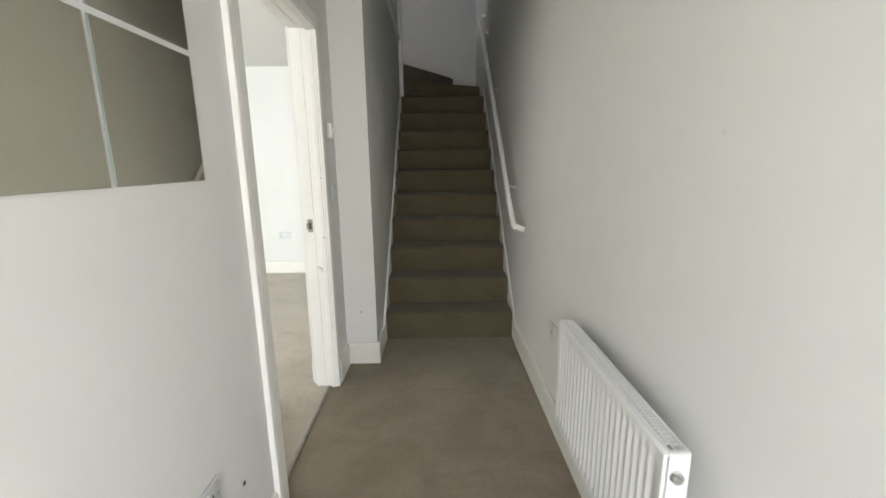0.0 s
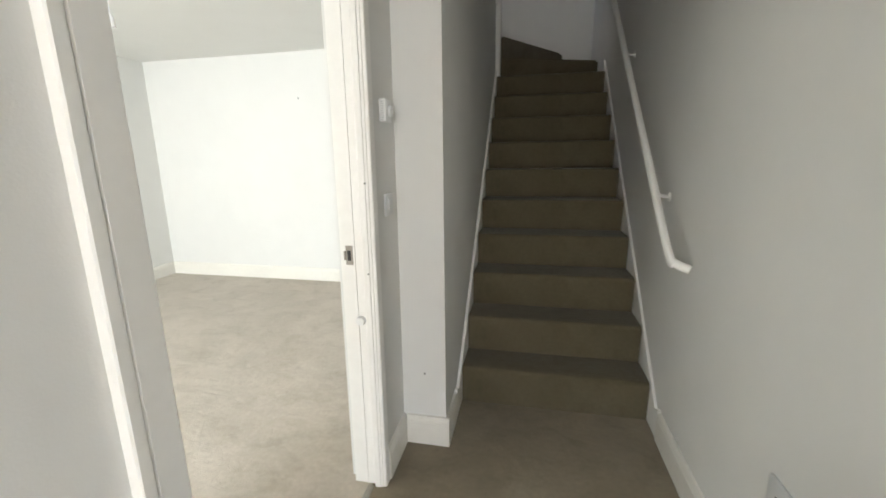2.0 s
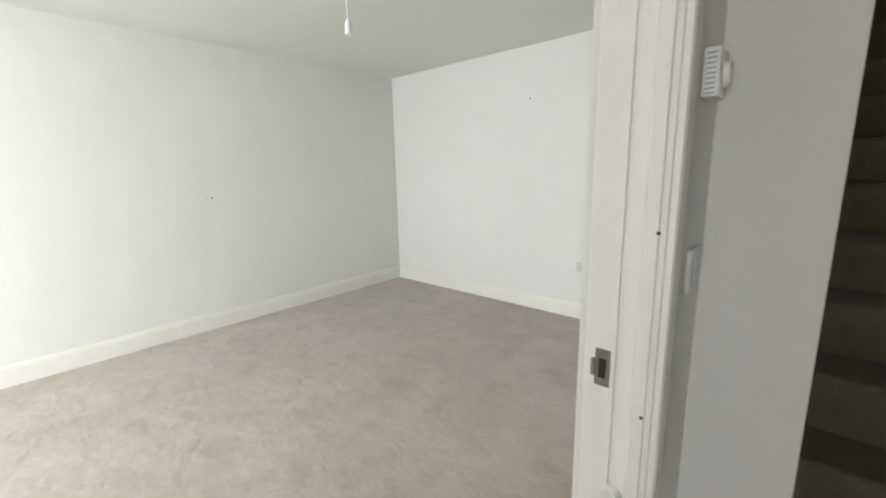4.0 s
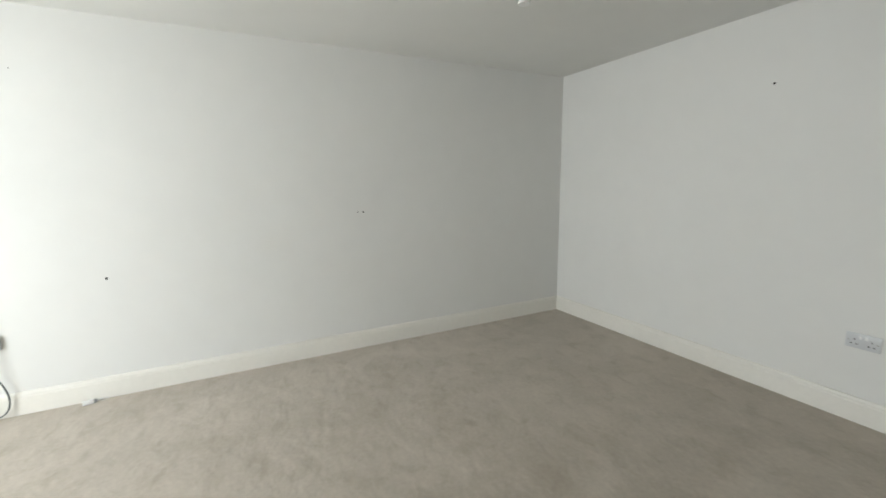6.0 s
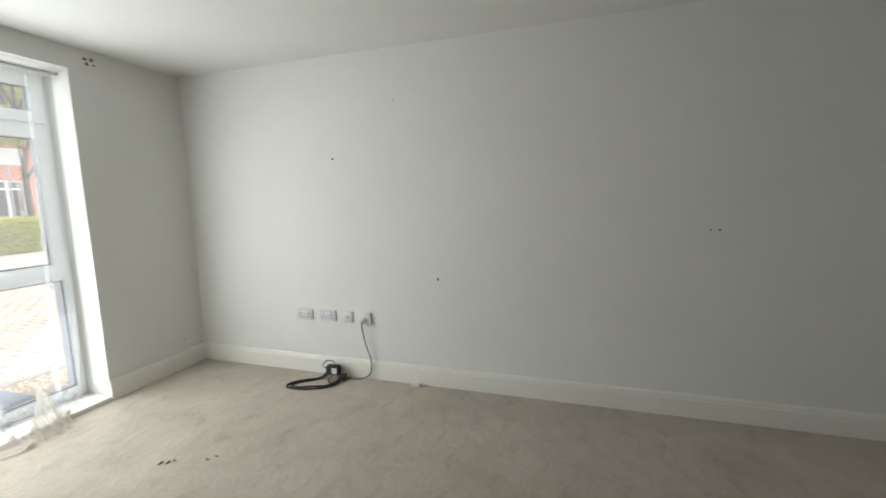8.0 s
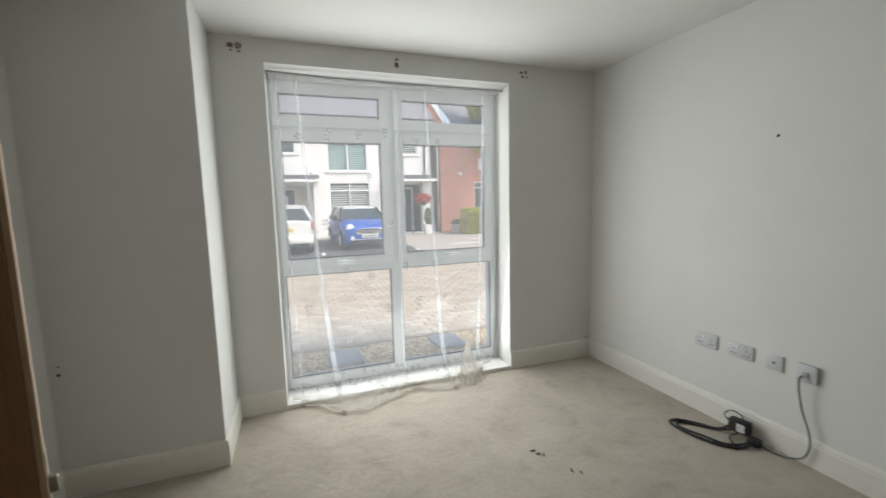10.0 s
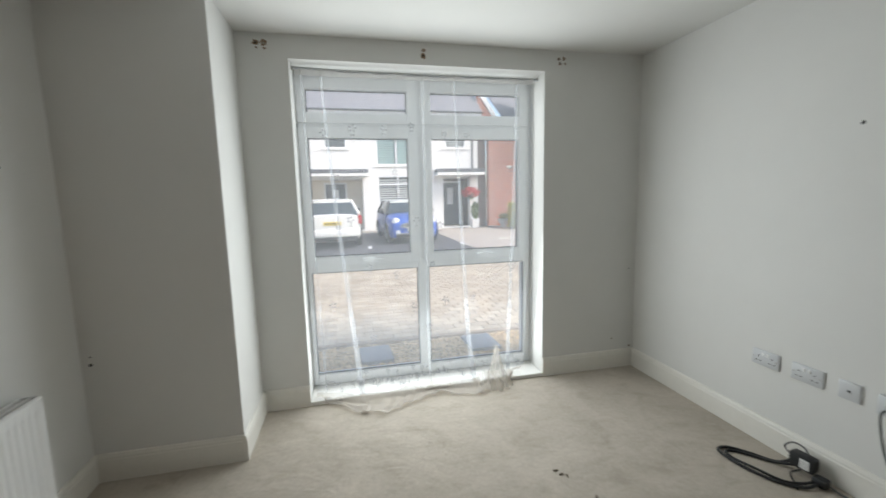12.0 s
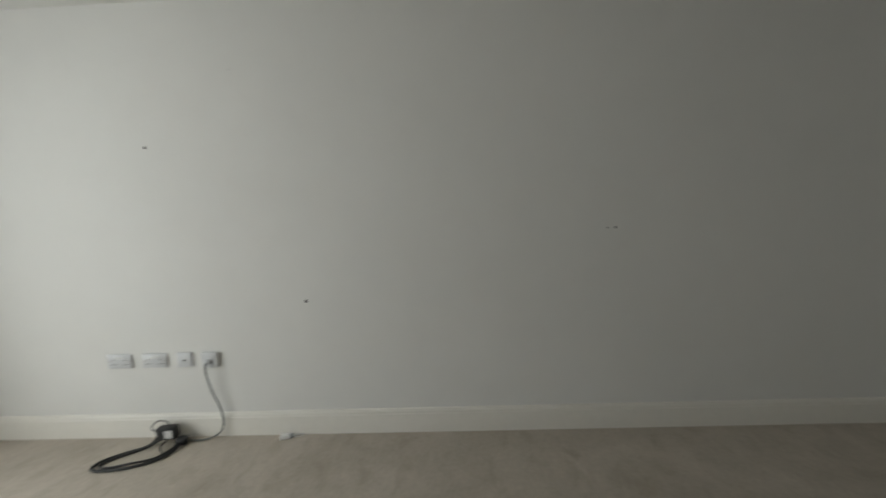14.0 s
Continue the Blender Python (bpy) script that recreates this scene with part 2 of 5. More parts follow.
RADIATOR = surface("radiator_enamel", (0.83, 0.83, 0.82), (0.79, 0.79, 0.77), rough=0.28, big=3, small=40, fine=0.015, bump=0.02)
CHROME = surface("chrome", (0.72, 0.72, 0.73), rough=0.12, metal=1.0, big=8, small=60, fine=0.04, bump=0.02)
STEEL = surface("dull_steel", (0.42, 0.39, 0.35), (0.30, 0.27, 0.23), rough=0.42, metal=0.9, big=30, small=120, fine=0.1, bump=0.1)
WOOD = surface("brown_veneer", (0.29, 0.145, 0.055), (0.20, 0.095, 0.034), rough=0.36, big=3, small=26, mix=0.6, fine=0.10, bump=0.08, bump_scale=60, stretch=(9, 9, 0.7))
PALE_WOOD = surface("pale_wood_lipping", (0.50, 0.34, 0.20), (0.38, 0.25, 0.14), rough=0.5, big=4, small=40, fine=0.1, bump=0.1, stretch=(6, 6, 0.6))
MIRROR = surface("smoked_mirror", (0.72, 0.70, 0.60), (0.69, 0.67, 0.57), rough=0.03, metal=1.0, big=2, small=20, fine=0.01, bump=0)
MIRROR_EDGE = surface("mirror_edge", (0.25, 0.30, 0.27), rough=0.15, bump=0)
PLASTER = surface("chipped_plaster", (0.34, 0.24, 0.16), (0.20, 0.13, 0.08), rough=0.95, big=40, small=200, fine=0.2, bump=0.4)
PANE = glass("window_glass")
NET = sheer("sheer_net", (0.72, 0.745, 0.77), 0.20)
TUFT = sheer("gathered_lace", (0.70, 0.66, 0.60), 0.34)
HEADING = sheer("gathered_heading", (0.62, 0.60, 0.57), 0.6)
# lace reads dark against the window, so that backlit grey is in its colour
LACE = sheer("backlit_grey_lace", (0.36, 0.36, 0.37), 0.6)
HEM = sheer("lace_hem", (0.76, 0.72, 0.67), 0.52)


# plan: x to the east, y to the north, living room west of the hall
XW, XE, XH, XR = -4.292, -0.79, -0.635, 0.556
YN, YS, YF, ZC, ZU = 4.908, -1.112, -1.55, 2.4, 2.69
STAIR_Y, GOING, RISE = 2.892, 0.2293, 0.2069
XL = -0.432
WX0, WX1, WZ = -3.497, -1.786, 2.257
DY0, DY1, DZ = 1.350, 2.228, 1.995
BOX_X, BOX_Y = -1.49, -0.598

# large structure
bm = bmesh.new()
bx(bm, XW - 0.1, -0.69, YF, YN + 0.1, -0.12, 0.0)
tagged(part("floor", bm, CARPET), "beige cut-pile carpet, worn and brushed in patches", "carpet", "", "structure")
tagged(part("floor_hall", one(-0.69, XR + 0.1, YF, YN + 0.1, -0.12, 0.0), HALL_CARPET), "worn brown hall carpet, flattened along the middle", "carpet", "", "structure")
wall_x("wall_west", XW - 0.13, XW, YF, YN + 0.13, 0, ZC, [], PAINT, "plain off-white painted plaster wall")
wall_y("wall_north", YN, YN + 0.13, XW, XE, 0, ZC, [], PAINT, "plain off-white painted plaster wall")
wall_y("wall_south", YF, YS, XW, XE, 0, ZC, [(WX0, WX1, 0, WZ)], PAINT, "off-white painted wall with a deep window reveal")
wall_x("wall_east", XE, XH, YF, 2.518, 0, ZC, [(DY0 - 0.032, DY1 + 0.032, 0, DZ + 0.032)], PAINT, "off-white painted wall between room and hall, with a doorway")
wall_x("wall_stair", XE, XL, 2.518, 5.0, 0, 5.0, [], PAINT, "off-white painted wall beside the stairs")
wall_x("wall_hall", XR, XR + 0.13, YF, 6.2, 0, 5.0, [], PAINT, "long off-white painted hall wall with scuffs")
wall_y("wall_front", YF, YS, XH, XR, 0, ZC, [(-0.49, 0.41, 0, 2.08)], PAINT, "off-white wall with the front doorway")
wall_y("wall_stairhead", 6.06, 6.2, -1.6, XR, 0, 5.0, [], PAINT, "off-white wall at the head of the stairs")
wall_x("wall_landing", -1.6, -1.5, 5.0, 6.06, 0, 5.0, [(5.35, 5.75, 4.1, 4.6)], PAINT, "off-white landing wall with a window opening")
wall_y("wall_landing_south", 4.9, 5.0, -1.5, XE, 2.41, 5.0, [], PAINT, "off-white wall beside the landing")
wall_y("wall_boxing_north", BOX_Y - 0.06, BOX_Y, BOX_X, XE, 0, ZC, [], PAINT, "off-white boxed-out wall corner beside the window")
wall_x("wall_boxing_west", BOX_X, BOX_X + 0.06, YS, BOX_Y - 0.06, 0, ZC, [], PAINT, "off-white boxed-out wall corner beside the window")
tagged(part("ceiling", one(XW - 0.13, XE, YF, YN + 0.13, ZC, ZC + 0.12), CEILING), "plain white painted living room ceiling", "ceiling", "", "structure")
tagged(part("ceiling_hall", one(XE, XR + 0.13, YF, 2.518, ZC, ZU), CEILING), "plain white painted hall ceiling", "ceiling", "", "structure")
tagged(part("ceiling_stairwell", one(-1.6, XR + 0.13, 2.3, 6.2, 5.0, 5.1), CEILING), "plain white ceiling over the stairwell", "ceiling", "", "structure")
wall_y("wall_upper_hall", 2.3, 2.518, XE, XR, ZU, 5.0, [], PAINT, "off-white wall above the hall ceiling")


def board(name, poly_run, label="cream-white painted skirting board along the wall"):
    """A skirting board from point to point; its face lies to the left of the run."""
    (x0, y0), (x1, y1) = poly_run
    d = Vector((x1 - x0, y1 - y0, 0)).normalized()
    n = Vector((-d.y, d.x, 0))
    prof = [(0, 0), (0.017, 0), (0.017, 0.112), (0.0145, 0.118), (0.0145, 0.128), (0.009, 0.142), (0, 0.145)]
    ends = (Vector((x0, y0, 0)), Vector((x1, y1, 0)))
    bm = prism(bmesh.new(), prof, lambda u, v, k: ends[k] + n * (u + 0.0005) + Vector((0, 0, v + 0.001)))
    return tagged(part(name, bm, SKIRT), label, "skirting board", "", "structure")


T = 0.0175
for run in (((XW, YN), (XW, YS)), ((XE, YN), (XW + T, YN)), ((XW + T, YS), (WX0, YS)), ((WX1, YS), (BOX_X - T, YS)),
            ((BOX_X, YS), (BOX_X, BOX_Y + T)), ((BOX_X, BOX_Y), (XE - T, BOX_Y)), ((XE, BOX_Y), (XE, DY0 - 0.07)), ((XE, DY1 + 0.07), (XE, YN - T)),
            ((XH, 2.518), (XH, DY1 + 0.034)), ((XH, 1.254), (XH, YS)), ((XR, YS), (XR, 2.74)), ((XL + T, 2.518), (XH + T, 2.518)), ((XL, 2.74), (XL, 2.518))):
    board("baseboard", run)

# doorway between hall and living room
frame_ob = thing("door_frame", pose(0, 0, 0), "white painted door lining with a metal strike plate", "door frame")
jamb_poly = [(-0.764, 0), (XH + 0.012, 0), (XH + 0.012, 0.004), (XH + 0.009, 0.009), (XH - 0.001, 0.010), (XH - 0.003, 0.0125), (XH - 0.012, 0.013), (XH - 0.014, 0.016), (XH - 0.034, 0.017), (XH - 0.037, 0.014), (XH - 0.037, 0.001), (-0.706, 0.001), (-0.7065, 0.004), (-0.7105, 0.004), (-0.711, 0.001), (-0.764, 0.001)]


def jamb(name, y, sign):
    poly = [(x, d - 0.032 if i in (0, 1) else d) for i, (x, d) in enumerate(jamb_poly)]
    bm = prism(bmesh.new(), poly, lambda u, v, k: Vector((u, y - sign * v, 0.001 + k * (DZ - 0.001))))
    return part(name, bm, GLOSS, frame_ob)


jamb("jamb", DY1, 1)
# the hinge side, with a deeper door stop
hinge_poly = [(-0.764, -0.032), (XH + 0.002, -0.032), (XH + 0.002, -0.014), (-0.662, -0.014), (-0.664, -0.012), (-0.664, 0.026), (-0.667, 0.029), (-0.697, 0.029), (-0.70, 0.026), (-0.70, 0.001), (-0.764, 0.001)]
part("jamb", prism(bmesh.new(), hinge_poly, lambda u, v, k: Vector((u, DY0 + v, 0.001 + k * (DZ - 0.001)))), GLOSS, frame_ob)
part("head", prism(bmesh.new(), [(x, d - 0.032 if i in (0, 1) else d) for i, (x, d) in enumerate(jamb_poly)], lambda u, v, k: Vector((u, DY0 - 0.03 + k * (DY1 - DY0 + 0.06), DZ - v + 0.0005))), GLOSS, frame_ob)
arch_poly = [(0, 0), (0.017, 0), (0.020, 0.003), (0.020, 0.020), (0.0155, 0.022), (0.0155, 0.025), (0.019, 0.027), (0.019, 0.075), (0.017, 0.078), (0, 0.078)]
part("architrave", prism(bmesh.new(), arch_poly, lambda u, v, k: Vector((XH + 0.0005 + u, 1.258 + v, 0.003 + k * (DZ + 0.06)))), GLOSS, frame_ob)
part("architrave", prism(bmesh.new(), [(0, 0), (0.018, 0), (0.018, 0.05), (0.01, 0.062), (0, 0.062)], lambda u, v, k: Vector((XH + 0.0005 + u, 1.351 + k * (DY1 - 1.351 + 0.02), DZ + 0.002 + v))), GLOSS, frame_ob)
bm = bmesh.new()
bx(bm, -0.743, -0.715, DY1 - 0.003, DY1 - 0.0005, 0.945, 1.018, 0.001)
bx(bm, -0.749, -0.742, DY1 - 0.009, DY1 - 0.0005, 0.964, 0.998, 0.002)
plate = part("strike_plate", bm, STEEL, frame_ob, "scratched dull steel strike plate")
part("latch_hole", one(-0.735, -0.722, DY1 - 0.0052, DY1 - 0.0042, 0.962, 1.0), SLOT, plate)
bm = bmesh.new()
cyl(bm, (-0.697, DY1 - 0.001, 0.728), (-0.697, DY1 - 0.018, 0.728), 0.019, 24, 0.016)
part("door_bumper", bm, PLASTIC, frame_ob, "round white door bumper", True)
for hx, hz in ((-0.652, 0.917), (-0.648, 1.245)):
    bm = bmesh.new()
    cyl(bm, (hx, DY1 - 0.0155, hz), (hx, DY1 - 0.0172, hz), 0.0032, 8)
    part("screw_hole", bm, SLOT, frame_ob)
bm = bmesh.new()
prism(bm, [(-0.014, 0), (0.014, 0), (0.010, 0.005), (0, 0.008), (-0.010, 0.005)], lambda u, v, k: Vector((-0.69 + u, DY0 + 0.002 + k * (DY1 - DY0 - 0.018), 0.0008 + v)))
strip = tagged(part("threshold_strip", bm, STEEL), "thin pale metal threshold strip between two carpets", "threshold")

# open door
door = thing("door", pose(XE + 0.012, 1.354, 0, 0, 0, 180 + 23), "open brown wood-veneer door with chrome lever handle", "door")
part("leaf", one(0.0045, 0.8335, -0.02, 0.02, 0.008, 1.978, 0.001, 1), WOOD, door)
part("lipping", one(0.834, 0.842, -0.0195, 0.0195, 0.008, 1.978, 0.001, 1), PALE_WOOD, door, "pale wood edge lipping")
part("lipping", one(-0.004, 0.004, -0.0195, 0.0195, 0.008, 1.978, 0.001, 1), PALE_WOOD, door, "pale wood edge lipping")
bm = bmesh.new()
bx(bm, 0.8415, 0.8432, -0.012, 0.012, 0.94, 1.04, 0.0005, 1)
bx(bm, 0.842, 0.853, -0.007, 0.007, 0.975, 1.0, 0.003)
part("latch", bm, STEEL, door, "dull steel latch plate")


def lever(side):
    s = side
    bm = bmesh.new()
    cyl(bm, (0.775, s * 0.0202, 0.985), (0.775, s * 0.028, 0.985), 0.027, 32, 0.026)
    rose = part("rose", bm, CHROME, door, "round chrome handle rose", True)
    bm = bmesh.new()
    tube(bm, [(0.775, s * 0.026, 0.985), (0.775, s * 0.055, 0.985), (0.768, s * 0.068, 0.984), (0.74, s * 0.072, 0.981), (0.70, s * 0.07, 0.979), (0.655, s * 0.066, 0.977)], 0.0095, 14)
    part("lever", bm, CHROME, rose, "", True)


lever(1)
lever(-1)
for hz in (0.2, 1.0, 1.78):
    bm = bmesh.new()
    cyl(bm, (-0.006, 0.022, hz - 0.05), (-0.006, 0.022, hz + 0.05), 0.007, 12)
    bx(bm, -0.005, -0.0042, -0.018, 0.022, hz - 0.05, hz + 0.05)
    part("hinge", bm, STEEL, door, "", True)

# staircase
stairs = thing("staircase", pose(0, STAIR_Y, 0), "steep staircase with white strings and winders, brown carpet darkened for shade", "staircase")


def step_profile(depth):
    r = 0.022
    pts = [(depth, 0), (0.0, 0)]
    for k in range(6):
        a = radians(180 - 18 * k)
        pts.append((r + r * math.cos(a) - 0.006, RISE - r + r * math.sin(a)))
    return pts + [(depth, RISE)]


prof = step_profile(GOING + 0.05)
bm = prism(bmesh.new(), prof, lambda u, v, k: Vector((XL + 0.017 + k * (XR - XL - 0.031), u, v)))
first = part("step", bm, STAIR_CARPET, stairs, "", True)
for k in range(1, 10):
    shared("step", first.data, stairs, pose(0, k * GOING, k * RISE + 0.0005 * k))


def winder(name, poly, z):
    bm = prism(bmesh.new(), poly, lambda u, v, k: Vector((u, v - STAIR_Y, z - RISE + k * RISE)))
    bmesh.ops.bevel(bm, geom=[e for e in bm.edges if all(v.co.z > z - 0.001 for v in e.verts)], offset=0.018, segments=3, affect="EDGES")
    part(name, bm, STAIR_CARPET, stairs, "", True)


TOP = STAIR_Y + 10 * GOING
winder("winder_step", [(XL + 0.03, 5.13), (XR - 0.004, 5.50), (XR - 0.004, 6.055), (XL + 0.03, 6.055)], 11 * RISE)
winder("winder_step", [(XL + 0.03, 5.165), (0.235, 6.055), (XL + 0.03, 6.055)], 12 * RISE)
winder("winder_step", [(-1.49, 5.01), (XL + 0.02, 5.01), (XL - 0.02, 6.055), (-1.49, 6.055)], 13 * RISE)
winder("winder_step", [(XL + 0.024, TOP + 0.04), (XR - 0.022, TOP + 0.04), (XR - 0.022, 6.0), (XL + 0.024, 6.0)], 10 * RISE - 0.001)
slope = RISE / GOING


def string(name, x0, x1):
    def top(y):
        return slope * (y - STAIR_Y) + RISE + 0.018
    y0, y1 = 2.74 - STAIR_Y, 5.06 - STAIR_Y
    poly = [(y0, 0.003), (y0, 0.16), (STAIR_Y - 0.1 - STAIR_Y, top(STAIR_Y - 0.1)), (y1, top(5.06)), (y1, top(5.06) - 0.34), (0.35, 0.003)]
    bm = prism(bmesh.new(), poly, lambda u, v, k: Vector((x0 + k * (x1 - x0), u, v)))
    part(name, bm, GLOSS, stairs, "cream-white painted stair string")


string("string", XL + 0.0005, XL + 0.016)
string("string", XR - 0.013, XR - 0.0005)
part("newel_post", one(XL - 0.035, XL + 0.042, 5.0 - STAIR_Y + 0.002, 5.08 - STAIR_Y, 1.95, 3.6, 0.005), GLOSS, stairs, "square white painted newel post")
bm = prism(bmesh.new(), [(0, 0), (0.014, 0), (0.022, 0.012), (0.022, 0.026), (0, 0.03)], lambda u, v, k: Vector((XL + 0.0005 + u, 2.6 + k * 2.39, ZU + v)))
tagged(part("trim", bm, GLOSS), "white painted landing edge trim", "trim", "", "structure")

# handrail on the hall wall
rail = thing("handrail", pose(XR, 0, 0), "cream-white painted wooden wall handrail with shaped end", "handrail")


def rail_z(y):
    return 0.957 + (y - 2.66) * 0.872


bm = bmesh.new()
line = [(-0.012, 2.575, rail_z(2.62) - 0.035), (-0.06, 2.60, rail_z(2.62) - 0.015), (-0.078, 2.66, rail_z(2.66)), (-0.078, 3.2, rail_z(3.2)), (-0.078, 4.0, rail_z(4.0)), (-0.078, 4.80, rail_z(4.80)), (-0.068, 4.90, rail_z(4.89)), (-0.012, 4.94, rail_z(4.92))]
tube(bm, line, 0.018, 14, 8)
part("rail", bm, GLOSS, rail, "", True)
for y in (2.95, 3.9, 4.72):
    bm = bmesh.new()
    tube(bm, [(-0.001, y, rail_z(y) - 0.07), (-0.03, y, rail_z(y) - 0.068), (-0.07, y, rail_z(y) - 0.045), (-0.078, y, rail_z(y) - 0.016)], 0.007, 8)
    cyl(bm, (-0.0005, y, rail_z(y) - 0.07), (-0.006, y, rail_z(y) - 0.07), 0.022, 18)
    part("bracket", bm, GLOSS, rail, "", True)

# mirror tiles on the hall wall
mirror = thing("mirror_tiles", pose(XH, 0, 1.279), "square smoked mirror tiles stuck on the wall", "mirror")
tile = one(0.0005, 0.0045, 0.0, 0.302, 0.0, 0.302, 0.0008, 1)
tile_ob = None
for i in range(4):
    for j in range(2):
        m = pose(0, 1.057 - 0.302 - i * 0.314, j * 0.316)
        if tile_ob is None:
            tile_ob = part("mirror_tile", tile, MIRROR, mirror)
            tile_ob.data.materials.append(MIRROR_EDGE)
            for p in tile_ob.data.polygons:
                p.material_index = 1 if abs(p.normal.x) < 0.9 else 0
            tile_ob.matrix_basis = m
        else:
            shared("mirror_tile", tile_ob.data, mirror, m)


# radiators, built against a wall behind them in +y, length along x
def radiator(m, length, z0, z1, depth, back, label):
    """A panel from back to depth metres off the wall, on brackets."""
    ob = thing("radiator", m, label, "radiator")
    h = z1 - z0
    bm = bmesh.new()
    pitch = 0.0333
    n = int((length - 0.05) / pitch)
    x = -n * pitch / 2
    cols = [(-length / 2, 0.006), (-length / 2 + 0.006, 0.0), (x, 0.0)]
    for k in range(n):
        a = x + k * pitch
        cols += [(a + 0.006, 0.0), (a + 0.011, 0.006), (a + 0.0223, 0.006), (a + 0.0273, 0.0)]
    cols += [(length / 2 - 0.006, 0.0), (length / 2, 0.006)]
    levels = [(0.0, 0.008, 0), (0.004, 0, 0), (0.03, 0, 0), (0.042, 0, 1), (h - 0.048, 0, 1), (h - 0.036, 0, 0), (h - 0.006, 0, 0), (h, 0.008, 0)]
    grid = [[bm.verts.new((cx, -depth + (cy if f else min(cy, 0.006 if abs(cx) > length / 2 - 0.001 else 0)) + back, z0 + lz)) for cx, cy in cols] for lz, back, f in levels]
    for a, b in zip(grid, grid[1:]):
        for i in range(len(cols) - 1):
            bm.faces.new((a[i], a[i + 1], b[i + 1], b[i]))
    bmesh.ops.recalc_face_normals(bm, faces=bm.faces)
    part("front_panel", bm, RADIATOR, ob, "fluted white enamel front panel", True)
    part("rear_panel", one(-length / 2 + 0.012, length / 2 - 0.012, -back - 0.014, -back - 0.002, z0 + 0.005, z1 - 0.012, 0.003), RADIATOR, ob)
    for s in (-1, 1):
        part("side_panel", one(s * length / 2 - s * 0.002, s * length / 2 - s * 0.006 + s * 0.006, -depth + 0.009, -back, z0 + 0.02, z1 - 0.001, 0.0015), RADIATOR, ob)
    bm = bmesh.new()
    bx(bm, -length / 2 + 0.003, length / 2 - 0.003, -depth + 0.009, -depth + 0.016, z1 - 0.006, z1 + 0.001)
    bx(bm, -length / 2 + 0.003, length / 2 - 0.003, -back - 0.007, -back, z1 - 0.006, z1 + 0.001)
    bx(bm, -length / 2 + 0.003, length / 2 - 0.003, -(depth + back) / 2 - 0.002, -(depth + back) / 2 + 0.002, z1 - 0.005, z1 + 0.0005)
    bx(bm, -length / 2 + 0.003, -length / 2 + 0.012, -depth + 0.016, -back - 0.007, z1 - 0.006, z1 + 0.001)
    bx(bm, length / 2 - 0.012, length / 2 - 0.003, -depth + 0.016, -back - 0.007, z1 - 0.006, z1 + 0.001)
    grille = part("top_grille", bm, RADIATOR, ob)
    n = int((length - 0.03) / 0.0125)
    slat = None
    for k in range(n):
        place = pose(-length / 2 + 0.018 + k * 0.0125, 0, 0)
        if slat is None:
            slat = part("slat", one(-0.0022, 0.0022, -depth + 0.016, -back - 0.007, z1 - 0.005, z1 - 0.0005), RADIATOR, grille)
            slat.matrix_basis = place
        else:
            shared("slat", slat.data, grille, place)
    fins = bmesh.new()
    for k in range(int(length / 0.034)):
        xx = -length / 2 + 0.02 + k * 0.034
        bx(fins, xx, xx + 0.0012, -depth + 0.016, -back - 0.016, z0 + 0.03, z1 - 0.03)
        bx(fins, xx + 0.016, xx + 0.0172, -depth + 0.016, -back - 0.016, z0 + 0.03, z1 - 0.03)
    part("convector_fins", fins, RADIATOR, ob)
    for s in (-1, 1):
        bm = bmesh.new()
        cyl(bm, (s * (length / 2 - 0.001), -(depth + back) / 2, z1 - 0.055), (s * (length / 2 + 0.010), -(depth + back) / 2, z1 - 0.055), 0.016, 20, 0.013)
        cyl(bm, (s * (length / 2 + 0.010), -(depth + back) / 2, z1 - 0.055), (s * (length / 2 + 0.015), -(depth + back) / 2, z1 - 0.055), 0.006, 8)
        part("vent_plug", bm, CHROME, ob, "round chrome vent plug", True)
        if s < 0:
            continue
        bm = bmesh.new()
        cyl(bm, (s * (length / 2 - 0.002), -(depth + back) / 2, z0 + 0.045), (s * (length / 2 + 0.03), -(depth + back) / 2, z0 + 0.045), 0.010, 14)
        cyl(bm, (s * (length / 2 + 0.03), -(depth + back) / 2, z0 + 0.068), (s * (length / 2 + 0.03), -(depth + back) / 2, z0 + 0.02), 0.012, 14)
        cyl(bm, (s * (length / 2 + 0.03), -(depth + back) / 2, z0 + 0.02), (s * (length / 2 + 0.03), -(depth + back) / 2, 0.001), 0.006, 12)
        part("valve", bm, RADIATOR, ob, "radiator valve on its pipe", True)
    for s in (-0.3, 0.3):
        part("wall_bracket", one(s * length - 0.02, s * length + 0.02, -back - 0.002, -0.0005, z0 + 0.06, z1 - 0.06, 0.001, 1), RADIATOR, ob)
    return ob


radiator(pose(XR, 1.085, 0, 0, 0, -90), 0.755, 0.275, 0.711, 0.106, 0.05, "white fluted panel radiator on the hall wall")
radiator(pose(XE, 0.235, 0, 0, 0, -90), 0.84, 0.165, 0.655, 0.10, 0.024, "white fluted panel radiator behind the open door")


# wall plates, built facing -y
def plate_body(ob, w, h=0.086, d=0.010, material=PLASTIC):
    return part("faceplate", one(-w / 2, w / 2, -d, -0.0005, -h / 2, h / 2, 0.003), material, ob, "", True)


